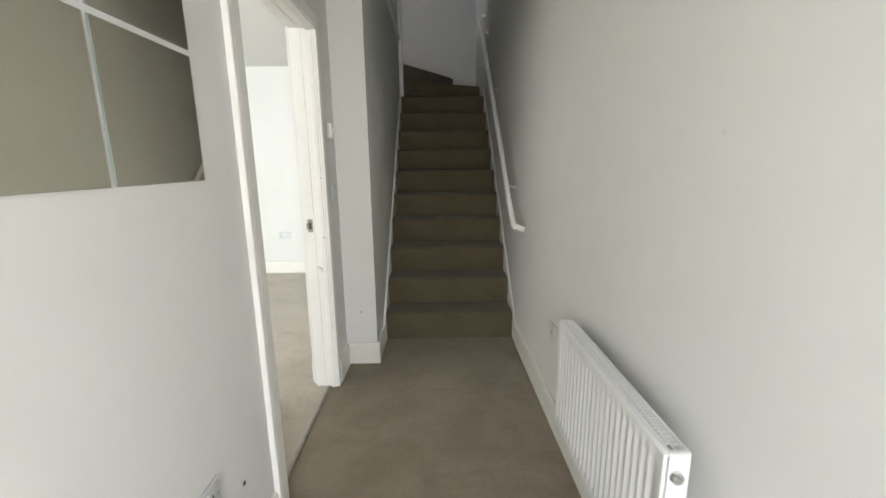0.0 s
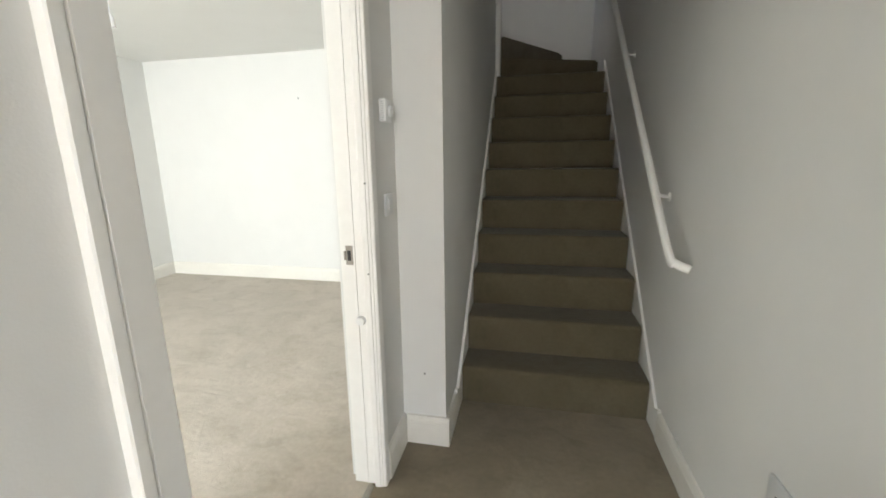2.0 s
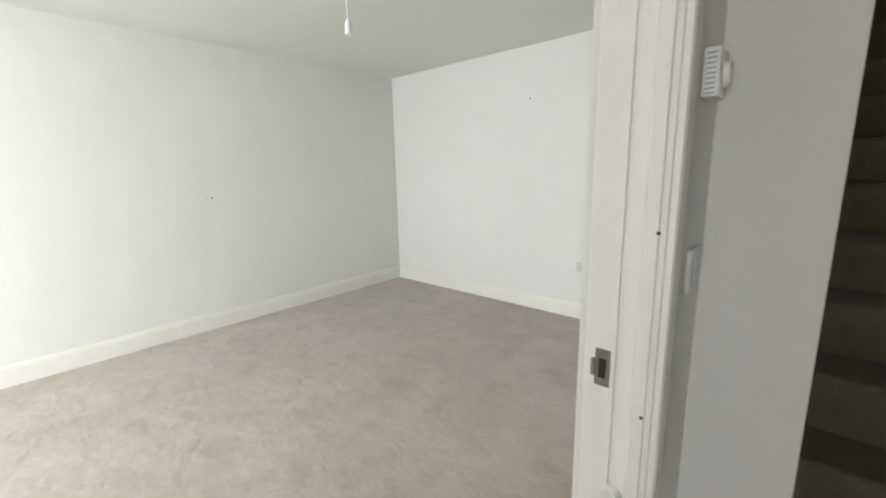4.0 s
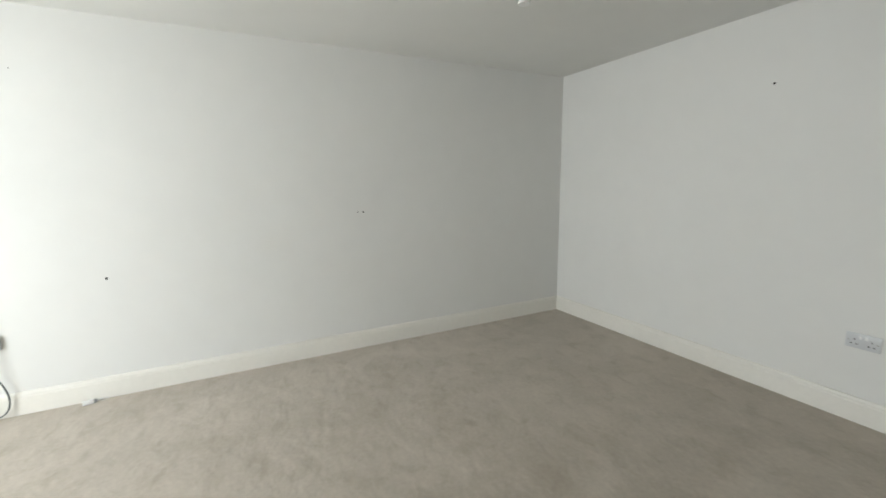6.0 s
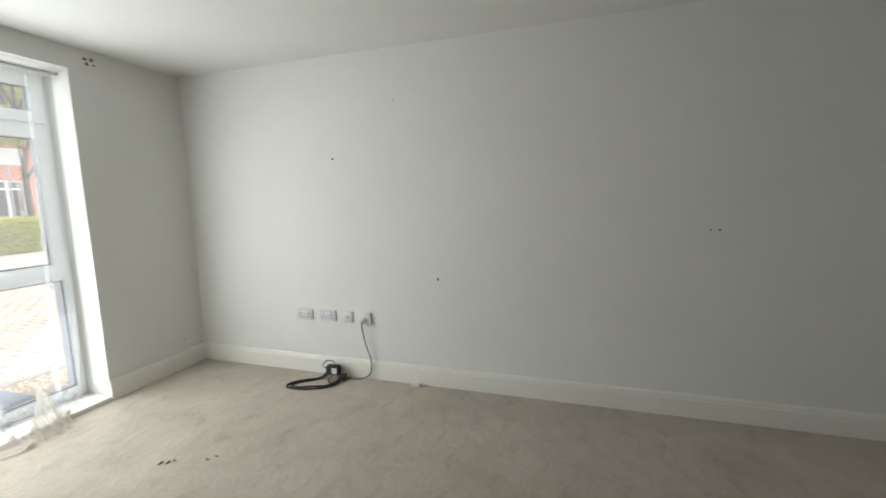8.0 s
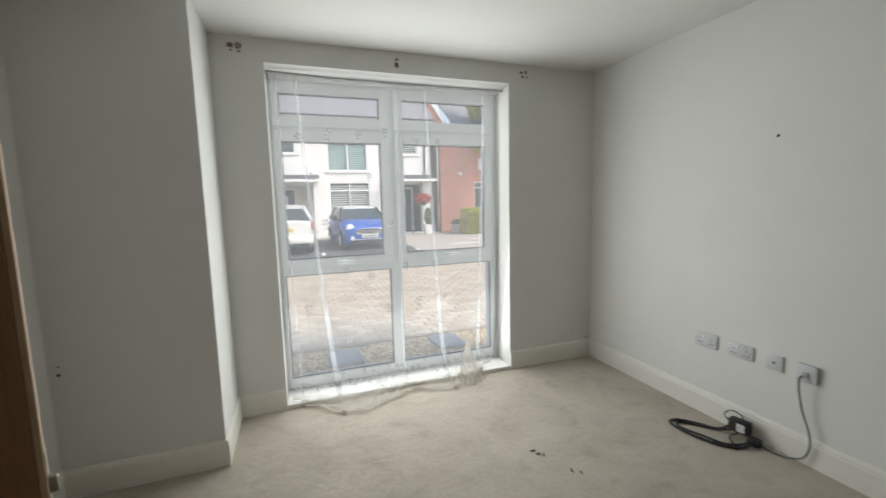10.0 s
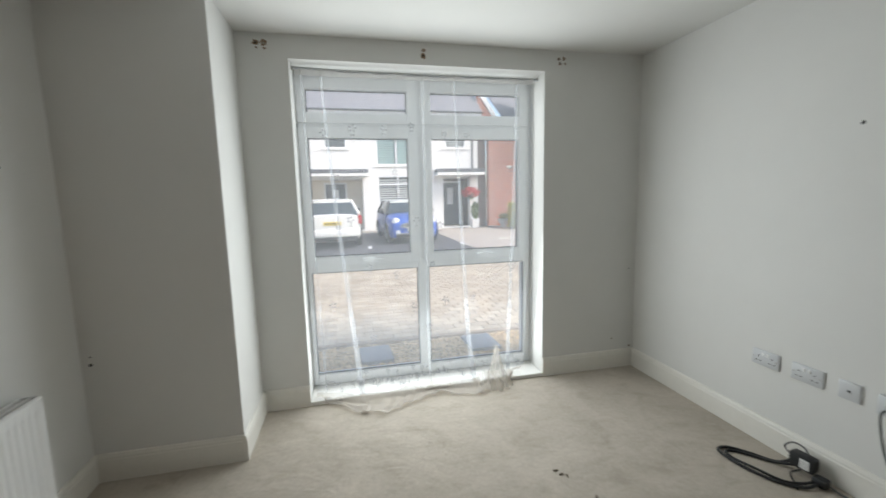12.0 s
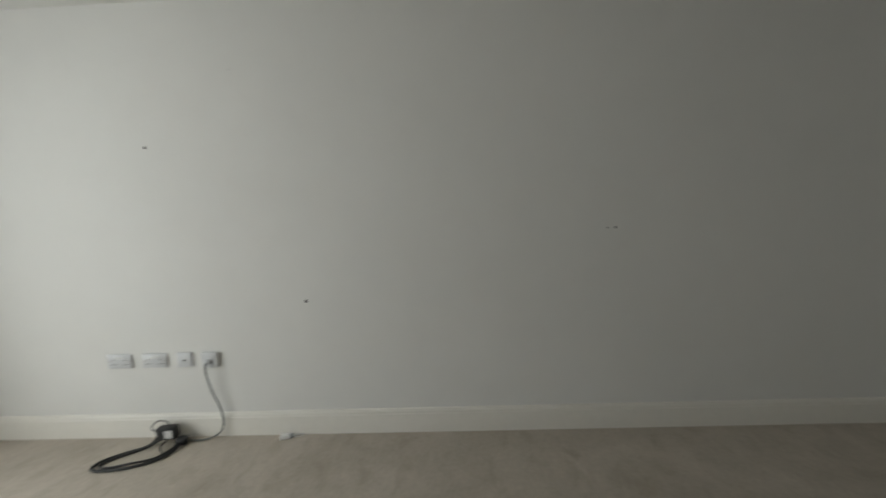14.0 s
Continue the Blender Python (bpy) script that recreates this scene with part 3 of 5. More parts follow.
def socket(m, label, group=""):
    ob = thing("wall_socket", m, label, "socket", group)
    plate_body(ob, 0.147, material=SOCKET)
    for s in (-1, 1):
        for a, b, c, d in ((-0.0025, 0.0025, 0.003, 0.013), (-0.0155, -0.0070, -0.0215, -0.0155), (0.0070, 0.0155, -0.0215, -0.0155)):
            part("pin_slot", one(s * 0.036 + a, s * 0.036 + b, -0.0106, -0.0096, c, d), SLOT, ob)
        part("rocker_switch", one(s * 0.012 - 0.006, s * 0.012 + 0.006, -0.0135, -0.0095, 0.012, 0.030, 0.0015), PLASTIC, ob)
        bm = bmesh.new()
        cyl(bm, (s * 0.060, -0.0095, 0), (s * 0.060, -0.0108, 0), 0.0035, 10)
        part("screw", bm, STEEL, ob)
    return ob


socket(pose(XW, -0.033, 0.476, 0, 0, 90), "white double wall socket with two switches", "sockets in a row")
socket(pose(XW, 0.176, 0.476, 0, 0, 90), "white double wall socket with two switches", "sockets in a row")
socket(pose(-1.878, YN, 0.47), "white double wall socket above the skirting", "")
socket(pose(XH, 0.855, 0.455, 0, 0, 90), "white double wall socket in the hall", "")

blank = thing("aerial_plate", pose(XW, 0.354, 0.476, 0, 0, 90), "white single outlet plate with a small centre jack", "outlet", "sockets in a row")
plate_body(blank, 0.087, material=SOCKET)
part("jack", one(-0.006, 0.006, -0.0125, -0.0095, -0.007, 0.004, 0.0015), SLOT, blank)
fused = thing("phone_outlet", pose(XW, 0.508, 0.474, 0, 0, 90), "grey-white single outlet with a cable plugged in", "outlet", "sockets in a row")
part("faceplate", one(-0.045, 0.045, -0.022, -0.0005, -0.045, 0.045, 0.004), SOCKET, fused, "", True)
part("plug", one(-0.014, 0.012, -0.032, -0.0215, -0.022, 0.008, 0.004), GREY_PLASTIC, fused, "small grey plug")
single = thing("light_switch", pose(XH, 2.40, 1.152, 0, 0, 90), "pale grey single light switch beside the doorway", "light switch")
plate_body(single, 0.086, material=PALE_GREY)
part("rocker", one(-0.011, 0.011, -0.0125, -0.0095, -0.020, 0.020, 0.001), PALE_GREY, single)
low = thing("blank_plate", pose(XR, 1.876, 0.482, 0, 0, -90), "pale grey single wall plate above the skirting", "outlet")
plate_body(low, 0.086, material=PALE_GREY)
part("jack", one(-0.005, 0.005, -0.0115, -0.0095, -0.006, 0.004, 0.001, 1), SLOT, low)

thermo = thing("thermostat", pose(XH, 2.385, 1.502, 0, 0, 90), "white room thermostat with vent slots and dial", "thermostat")
part("case", one(-0.040, 0.028, -0.027, -0.0005, -0.040, 0.040, 0.004), PLASTIC, thermo, "", True)
for k in range(9):
    part("vent_slot", one(-0.0408, -0.0397, -0.021, -0.007, -0.035 + k * 0.008, -0.0325 + k * 0.008), GREY_PLASTIC, thermo)
bm = bmesh.new()
cyl(bm, (0.006, -0.0272, 0.0), (0.006, -0.036, 0.0), 0.022, 28, 0.020)
part("dial", bm, PLASTIC, thermo, "", True)

# ceiling pendant without a bulb
pend = thing("pendant_lampholder", pose(-2.441, 2.963, ZC), "bare white lampholder hanging from the ceiling", "pendant light")
bm = bmesh.new()
cyl(bm, (0, 0, -0.0005), (0, 0, -0.022), 0.042, 28, 0.034)
part("ceiling_rose", bm, PLASTIC, pend, "", True)
bm = bmesh.new()
tube(bm, [(0, 0, -0.02), (0.002, 0, -0.12), (0, 0.002, -0.25)], 0.0035, 8)
part("flex", bm, PLASTIC, pend, "", True)
bm = bmesh.new()
cyl(bm, (0, 0.002, -0.315), (0, 0.002, -0.27), 0.020, 22)
cyl(bm, (0, 0.002, -0.27), (0, 0.002, -0.243), 0.018, 22, 0.007)
cyl(bm, (0, 0.002, -0.325), (0, 0.002, -0.316), 0.0235, 22)
part("lampholder", bm, PLASTIC, pend, "", True)

# window
win = thing("window_1", pose(0, -1.345, 0), "tall white upvc window with four lights over fixed panes", "window")
win["kind"] = "structure"
FD = -0.07
XM0, XM1 = -2.672, -2.592


def bar(name, x0, x1, z0, z1, y0=FD, y1=0.0, parent=None, bev=0.004):
    return part(name, one(x0, x1, y0, y1, z0, z1, bev), UPVC, parent or win)


bar("frame_post", WX0 + 0.001, WX0 + 0.047, 0.031, WZ - 0.001)
bar("frame_post", WX1 - 0.036, WX1 - 0.001, 0.031, WZ - 0.001)
bar("frame_head", WX0 + 0.0475, WX1 - 0.0365, WZ - 0.05, WZ - 0.001)
bar("frame_foot", WX0 + 0.0475, WX1 - 0.0365, 0.031, 0.104)
bar("mullion", XM0, XM1, 0.1045, WZ - 0.0505)
for x0, x1 in ((WX0 + 0.0475, XM0 - 0.0005), (XM1 + 0.0005, WX1 - 0.0365)):
    bar("transom", x0, x1, 0.872, 0.925)
    bar("transom", x0, x1, 1.868, 1.932)


def sash(gx0, gx1, gz0, gz1, handle):
    w = 0.07
    bm = bmesh.new()
    for a, b, c, d in ((gx0 - w, gx0, gz0 - w, gz1 + w), (gx1, gx1 + w, gz0 - w, gz1 + w), (gx0, gx1, gz0 - w, gz0), (gx0, gx1, gz1, gz1 + w)):
        bx(bm, a, b, -0.055, 0.017, c, d, 0.003)
    s = part("sash", bm, UPVC, win)
    part("pane", one(gx0 - 0.006, gx1 + 0.006, -0.034, -0.028, gz0 - 0.006, gz1 + 0.006), PANE, s).visible_shadow = False
    bm = bmesh.new()
    for a, b, c, d in ((gx0, gx0 + 0.007, gz0, gz1), (gx1 - 0.007, gx1, gz0, gz1), (gx0 + 0.007, gx1 - 0.007, gz0, gz0 + 0.007), (gx0 + 0.007, gx1 - 0.007, gz1 - 0.007, gz1)):
        bx(bm, a, b, -0.026, -0.018, c, d)
    part("gasket", bm, DARK_PLASTIC, s, "thin black rubber gasket")
    if handle:
        xm = (gx0 + gx1) / 2
        bm = bmesh.new()
        bx(bm, xm - 0.03, xm + 0.03, 0.0172, 0.028, gz0 - 0.036, gz0 - 0.014, 0.004)
        tube(bm, [(xm, 0.026, gz0 - 0.025), (xm, 0.048, gz0 - 0.025), (xm - 0.03, 0.054, gz0 - 0.022), (xm - 0.115, 0.05, gz0 - 0.03)], 0.008, 10)
        part("handle", bm, UPVC, s, "white lever window handle", True)


for gx0, gx1 in ((-3.396, -2.712), (-2.54, -1.851)):
    sash(gx0, gx1, 0.985, 1.816, True)
    sash(gx0, gx1, 1.985, 2.139, False)
for gx0, gx1 in ((WX0 + 0.0475, XM0 - 0.0005), (XM1 + 0.0005, WX1 - 0.0365)):
    pane = part("pane", one(gx0, gx1, -0.038, -0.032, 0.105, 0.8715), PANE, win)
    pane.visible_shadow = False
    bm = bmesh.new()
    for a, b, c, d in ((gx0, gx0 + 0.008, 0.105, 0.871), (gx1 - 0.008, gx1, 0.105, 0.871), (gx0 + 0.008, gx1 - 0.008, 0.105, 0.113), (gx0 + 0.008, gx1 - 0.008, 0.863, 0.871)):
        bx(bm, a, b, -0.031, -0.022, c, d)
    part("gasket", bm, DARK_PLASTIC, win, "thin black rubber gasket")
bm = bmesh.new()
bx(bm, WX0 + 0.001, WX1 - 0.001, -1.345, YS + 0.012, 0.001, 0.030, 0.004)
tagged(part("window_board", bm, GLOSS), "low white window board at floor level", "window sill", "", "structure")
bm = bmesh.new()
bx(bm, WX0 + 0.001, WX1 - 0.001, YF - 0.03, -1.417, -0.02, 0.028, 0.004)
tagged(part("outer_sill", bm, UPVC), "white outer window sill", "window sill", "", "structure")

# net curtain
HEM_Y = [(-1.78, -1.19), (-1.82, -1.14), (-1.96, -1.04), (-2.10, -0.905), (-2.28, -0.865), (-2.45, -0.95), (-2.62, -1.02), (-2.70, -1.03), (-2.79, -0.985), (-2.92, -0.94), (-3.06, -0.99), (-3.2, -1.08), (-3.33, -1.2), (-3.42, -1.27)]
# pleats that lie folded over: place along the rod, width, lean down the drop
PLEATS = [(0.05, 0.034, -0.02), (0.17, 0.048, 0.38), (0.84, 0.024, 0.05), (1.06, 0.046, 0.30), (1.53, 0.048, -0.04)]
GATHER = 1.30


def hem_at(x):
    for (xa, ya), (xb, yb) in zip(HEM_Y, HEM_Y[1:]):
        if xb <= x <= xa:
            t = (xa - x) / (xa - xb)
            t = t * t * (3 - 2 * t)
            return ya + (yb - ya) * t
    return HEM_Y[0][1] if x > HEM_Y[0][0] else HEM_Y[-1][1]


def net_point(u, v):
    """u metres along the rod from the east end, v from 0 at the rod to 1 at the hem."""
    x = -1.797 - u * (1 - 0.045 * v ** 1.5)
    ripple = 0.010 * math.sin(u * 12 + 0.6) * (0.3 + 0.7 * v) + 0.005 * math.sin(u * 31 + 2 * v) + 0.006 * noise.noise((u * 5, v * 1.2, 3))
    for c, w, lean in PLEATS:
        k = (u - c) / (w * 0.36)
        if abs(k) < 6:
            grow = 0.7 + 0.3 * v
            x += w * 1.25 * grow * (math.tanh(k) - k / 6)
            ripple += 0.006 * grow / math.cosh(k) ** 2
        x += lean * v ** 1.3 * math.exp(-((u - c) / 0.11) ** 2) * -0.5
    base = -1.215 + ripple
    hem = hem_at(x)
    drop = 0.95
    g = (u - GATHER) / 0.085
    bunch = math.exp(-g * g)
    near = max(0.0, (v - 0.70) / 0.30)
    x -= g * 0.085 * 0.62 * bunch * min(1, near * 1.6)
    crease = math.sin(u * 210) * bunch * min(1, near * 1.5)
    if v < drop:
        t = v / drop
        z = 2.225 - t * (2.225 - 0.06)
        s = max(0.0, (t - 0.80) / 0.20)
        y = base + (hem - base) * 0.33 * s ** 2 + bunch * 0.07 * s ** 2 + crease * 0.016
        z += bunch * 0.07 * s ** 2
    else:
        t = (v - drop) / (1 - drop)
        lap = base + (hem - base) * (0.33 + 0.67 * t)
        y = lap + bunch * 0.06 * (1 - t) + crease * 0.014 + 0.012 * noise.noise((u * 16, t * 2, 5)) * t
        floor_z = 0.036 if y < YS + 0.015 else 0.006
        rumple = 0.016 * abs(math.sin(u * 27 + 4 * t + 2 * math.sin(u * 9))) + 0.022 * max(0, noise.noise((u * 14, t * 4, 7)))
        z = 0.06 + (floor_z - 0.06) * min(1, t * 2.2) + rumple * t + bunch * 0.07 * (1 - t)
        z = max(z, floor_z)
    return Vector((x, y, z))


def net_patch(u0, u1, nu, v0, v1, nv, lift=0.0):
    bm = bmesh.new()
    rows = [[bm.verts.new(net_point(u0 + (u1 - u0) * i / nu, v0 + (v1 - v0) * j / nv) + Vector((0, lift, 0))) for i in range(nu + 1)] for j in range(nv + 1)]
    for a, b in zip(rows, rows[1:]):
        for i in range(nu):
            bm.faces.new((a[i], a[i + 1], b[i + 1], b[i]))
    return bm


curtain = thing("net_curtain", pose(0, 0, 0), "sheer white net curtain with flower embroidery trailing on carpet", "curtain")
part("net", net_patch(0, 1.66, 420, 0, 0.955, 60), NET, curtain, "", True)
part("hem", net_patch(0.0, 1.66, 420, 0.955, 1.0, 14), HEM, curtain, "gathered lace hem lying on the floor", True)
part("heading", net_patch(0, 1.66, 420, 0.0, 0.016, 3, 0.004), HEADING, curtain, "gathered heading over the wire", True)
bm = bmesh.new()
tube(bm, [net_point(1.66 * i / 200, 1.0) + Vector((0, 0, 0.003)) for i in range(201)], lambda t: 0.0035 + 0.002 * math.sin(t * 70), 6, 1)
part("hem_edge", bm, HEM, curtain, "rolled scalloped edge of the lace", True)


def flower(bm, u, v, size, turn):
    c = net_point(u, v)
    e1 = (net_point(u + 0.01, v) - c).normalized()
    e2 = (net_point(u, max(0, v - 0.01)) - c).normalized()
    nrm = e1.cross(e2).normalized()
    c = c + nrm * (0.003 if nrm.y > 0 else -0.003)
    for k in range(5):
        a = turn + k * 2 * math.pi / 5
        d, s = e1 * math.cos(a) + e2 * math.sin(a), e2 * math.cos(a) - e1 * math.sin(a)
        ring = [c + d * size * r + s * size * w for r, w in ((0.18, 0), (0.5, 0.22), (0.85, 0.2), (1.0, 0), (0.85, -0.2), (0.5, -0.22))]
        bm.faces.new([bm.verts.new(p) for p in ring])
    for side in (-1, 1):
        ring = [c + (e2 * r + e1 * w * side) * size for r, w in ((-1.15, 0.05), (-1.45, 0.45), (-1.75, 0.50), (-1.55, 0.10))]
        bm.faces.new([bm.verts.new(p) for p in ring])


bm = bmesh.new()
rng = random.Random(5)
for j, v in enumerate((0.16, 0.30, 0.44, 0.58, 0.70, 0.80)):
    for i in range(8):
        u = 0.12 + (i + 0.5 * (j % 2)) * 0.21 + rng.uniform(-0.03, 0.03)
        if u < 1.6 and rng.random() < 0.75 and abs(u - GATHER) > 0.12:
            flower(bm, u, v + rng.uniform(-0.02, 0.02), rng.uniform(0.022, 0.030), rng.uniform(0, 6))
for i in range(56):
    u = 0.03 + i * 0.029 + rng.uniform(-0.01, 0.01)
    flower(bm, min(u, 1.63), rng.uniform(0.895, 0.945), rng.uniform(0.010, 0.020), rng.uniform(0, 6))
part("embroidery", bm, LACE, curtain, "embroidered flowers, greyed as if backlit")["kind"] = "stuff"
bm = bmesh.new()
for i in range(34):
    u = 0.03 + i * 0.048
    pts = [net_point(u + 0.018 * math.cos(a) * (1 - a / 9), 0.925 + 0.009 * math.sin(a) * (1 - a / 9)) + Vector((0, 0.004, 0)) for a in (0, 1, 2, 3, 4, 5, 6)]
    tube(bm, pts, 0.0015, 5, 3)
part("scrollwork", bm, LACE, curtain, "curling lace border")["kind"] = "stuff"
# the tuft of net bunched up on the board
bm = bmesh.new()
rings = []
for j in range(15):
    t = j / 14
    ring = []
    for k in range(48):
        a = 2 * math.pi * k / 48
        r = (0.12 + 0.88 * (1 - t) ** 1.5) * (1 + 0.26 * math.sin(a * 9 + 3 * t) * (1 - t * 0.4) + 0.3 * noise.noise((math.cos(a) * 2, math.sin(a) * 2, t * 2)))
        y = -1.03 - 0.15 * t + 0.085 * r * math.sin(a)
        ring.append(bm.verts.new((-3.10 - 0.045 * t + 0.095 * r * math.cos(a), y, max(0.036 if y < YS + 0.015 else 0.008, 0.010 + 0.25 * t + 0.02 * noise.noise((a, t * 5, 2))))))
    rings.append(ring)
for a, b in zip(rings, rings[1:]):
    for k in range(48):
        bm.faces.new((a[k], a[(k + 1) % 48], b[(k + 1) % 48], b[k]))
part("gathered_tuft", bm, TUFT, curtain, "bunched-up net and lace", True)
rod = thing("curtain_wire", pose(0, -1.215, 2.232), "thin sagging curtain wire across the window reveal", "curtain wire")
bm = bmesh.new()
tube(bm, [(WX0 + 0.002, 0, -0.008), (-2.9, 0, -0.012), (-2.3, 0, -0.010), (WX1 - 0.002, 0, 0.004)], 0.008, 8)
part("wire", bm, GREY_PLASTIC, rod, "", True)
for x in (WX0 + 0.006, WX1 - 0.006):
    bm = bmesh.new()
    cyl(bm, (x - 0.004, 0, -0.002), (x + 0.004, 0, -0.002), 0.009, 12)
    part("hook", bm, STEEL, rod)

# cables and small things on the floor by the sockets
cable = thing("grey_cable", pose(0, 0, 0), "thin grey cable hanging from outlet to floor", "cable")
bm = bmesh.new()
tube(bm, [(XW + 0.034, 0.497, 0.462), (XW + 0.05, 0.495, 0.44), (XW + 0.045, 0.497, 0.38), (XW + 0.035, 0.512, 0.28), (XW + 0.035, 0.545, 0.19), (XW + 0.036, 0.555, 0.11), (XW + 0.04, 0.53, 0.04), (XW + 0.055, 0.46, 0.008), (XW + 0.065, 0.39, 0.008), (XW + 0.065, 0.335, 0.014)], 0.0048, 10)
part("cord", bm, surface("grey_cable_sheath", (0.13, 0.14, 0.135), rough=0.5, bump=0), cable, "", True)
adapter = thing("power_adapter", pose(XW + 0.075, 0.245, 0, 0, 0, 8), "black power adapter with white label and cable loop", "power adapter")
part("body", one(-0.026, 0.030, -0.052, 0.052, 0.034, 0.105, 0.008), DARK_PLASTIC, adapter, "", True)
part("label", one(0.0302, 0.0308, -0.004, 0.036, 0.046, 0.092), PLASTIC, adapter, "white printed label")
bm = bmesh.new()
for k in range(4):
    bx(bm, 0.0309, 0.0312, 0.0, 0.032, 0.052 + k * 0.009, 0.0545 + k * 0.009)
part("print", bm, GREY_PLASTIC, adapter)
part("plug", one(0.0, 0.05, 0.055, 0.115, 0.004, 0.046, 0.010), DARK_PLASTIC, adapter, "black moulded plug", True)
bm = bmesh.new()
tube(bm, [(0.0, -0.05, 0.05), (0.03, -0.10, 0.012), (0.075, -0.20, 0.009), (0.13, -0.28, 0.009), (0.19, -0.29, 0.009), (0.215, -0.23, 0.009), (0.215, -0.12, 0.009), (0.18, 0.0, 0.010), (0.11, 0.07, 0.012), (0.05, 0.085, 0.02)], 0.0075, 10)
tube(bm, [(0.01, -0.04, 0.03), (0.045, -0.11, 0.010), (0.095, -0.20, 0.008), (0.145, -0.255, 0.009), (0.18, -0.255, 0.009), (0.195, -0.20, 0.009), (0.19, -0.10, 0.018), (0.155, 0.0, 0.011), (0.09, 0.05, 0.012), (0.03, 0.07, 0.02)], 0.0065, 10)
part("cable_loop", bm, DARK_PLASTIC, adapter, "thick black cable in a long loop", True)
bm = bmesh.new()
tube(bm, [(0.0, -0.052, 0.07), (0.0, -0.085, 0.10), (0.0, -0.05, 0.14), (0.0, 0.0, 0.135), (0.02, 0.03, 0.108)], 0.0035, 8)
tube(bm, [(0.02, 0.0, 0.034), (0.06, -0.02, 0.01), (0.12, 0.035, 0.006), (0.15, 0.06, 0.006)], 0.004, 8)
part("thin_lead", bm, DARK_PLASTIC, adapter, "", True)
bit = thing("white_connector", pose(XW + 0.05, 0.925, 0, 0, 0, 12), "small white connector block with frayed wire", "connector")
part("block", one(-0.014, 0.016, -0.038, 0.022, 0.001, 0.024, 0.004), PLASTIC, bit, "", True)
part("end_cap", one(-0.011, 0.013, 0.0222, 0.038, 0.003, 0.021, 0.003), GREY_PLASTIC, bit, "", True)
bm = bmesh.new()
tube(bm, [(0, 0.036, 0.014), (-0.005, 0.07, 0.012), (-0.018, 0.105, 0.004), (-0.02, 0.135, 0.005)], 0.0036, 8)
tube(bm, [(0.004, 0.036, 0.012), (0.006, 0.06, 0.005), (-0.004, 0.1, 0.004)], 0.002, 8)
part("wire", bm, PLASTIC, bit, "", True)


# holes and chips in the walls, built facing -y
def chip_mesh(seed, size, ragged=0.35):
    r = random.Random(seed)
    bm = bmesh.new()
    n = 11
    outer = [bm.verts.new((size * (1 + r.uniform(-ragged, ragged)) * math.cos(2 * math.pi * k / n), -0.0006, size * (1 + r.uniform(-ragged, ragged)) * math.sin(2 * math.pi * k / n))) for k in range(n)]
    inner = [bm.verts.new((v.co.x * 0.55, -0.0022, v.co.z * 0.55)) for v in outer]
    core = [bm.verts.new((v.co.x * 0.3, -0.0012, v.co.z * 0.3)) for v in outer]
    for a, b in ((outer, inner), (inner, core)):
        for k in range(n):
            bm.faces.new((a[k], a[(k + 1) % n], b[(k + 1) % n], b[k]))
    bm.faces.new(core)
    bmesh.ops.recalc_face_normals(bm, faces=bm.faces)
    return bm


def hole(m, size, seed, label, dark=True, group="screw holes in the walls"):
    ob = tagged(part("screw_hole", chip_mesh(seed, size * 0.75), SLOT if dark else PLASTER), label, "screw hole", group)
    ob.matrix_basis = m
    return ob


def bracket_scar(x, z, spots):
    ob = thing("bracket_scar", pose(x, YS, z, 0, 0, 180), "brown chipped plaster where a curtain bracket was", "wall damage", "curtain bracket scars")
    for i, (dx, dz, s) in enumerate(spots):
        rim = part("chip", chip_mesh(i + int(z * 100), s * 1.1), PLASTER, ob)
        rim.matrix_basis = pose(dx, 0, dz)
        bm = bmesh.new()
        cyl(bm, (dx, -0.0015, dz), (dx, -0.0032, dz), s * 0.45, 10)
        part("wall_plug", bm, STEEL if i % 2 else SLOT, ob)


bracket_scar(-1.628, 2.333, ((-0.022, 0.008, 0.017), (0.024, 0.006, 0.018), (-0.02, -0.02, 0.007), (0.026, -0.024, 0.008)))
bracket_scar(-2.628, 2.328, ((0.0, -0.012, 0.018), (0.004, 0.022, 0.012)))
bracket_scar(-3.629, 2.33, ((-0.024, 0.012, 0.011), (0.016, 0.014, 0.012), (-0.014, -0.016, 0.012), (0.026, -0.018, 0.008)))
for y, z, s in ((0.294, 1.675, 0.011), (1.092, 0.799, 0.012), (2.755, 1.15, 0.006), (2.80, 1.15, 0.008), (0.80, 2.05, 0.004)):
    hole(pose(XW, y, z, 0, 0, 90), s, int(y * 100), "dark screw hole in the off-white wall")
for x, z, s in ((-2.446, 1.954, 0.010),):
    hole(pose(x, YN, z), s, 3, "dark screw hole in the off-white wall")
for y, z, s in ((-0.02, 1.549, 0.009), (-0.06, 1.543, 0.010), (-0.158, 1.565, 0.007), (-0.252, 1.54, 0.008), (-0.292, 1.548, 0.008)):
    hole(pose(XE, y, z, 0, 0, -90), s, int(abs(y) * 100), "row of screw holes in the off-white wall")
hole(pose(-0.829, BOX_Y, 0.614, 0, 0, 180), 0.010, 5, "chipped screw hole in the boxed-out wall")
hole(pose(-0.832, BOX_Y, 0.655, 0, 0, 180), 0.006, 6, "chipped screw hole in the boxed-out wall")
filled = hole(pose(XR, 0.806, 1.37, 0, 0, -90), 0.008, 8, "filled pale grey screw hole in the hall wall", False)
filled.data.materials[0] = PALE_GREY
hole(pose(XH, 1.064, 0.35, 0, 0, 90), 0.012, 9, "dark chip in the hall wall paint")
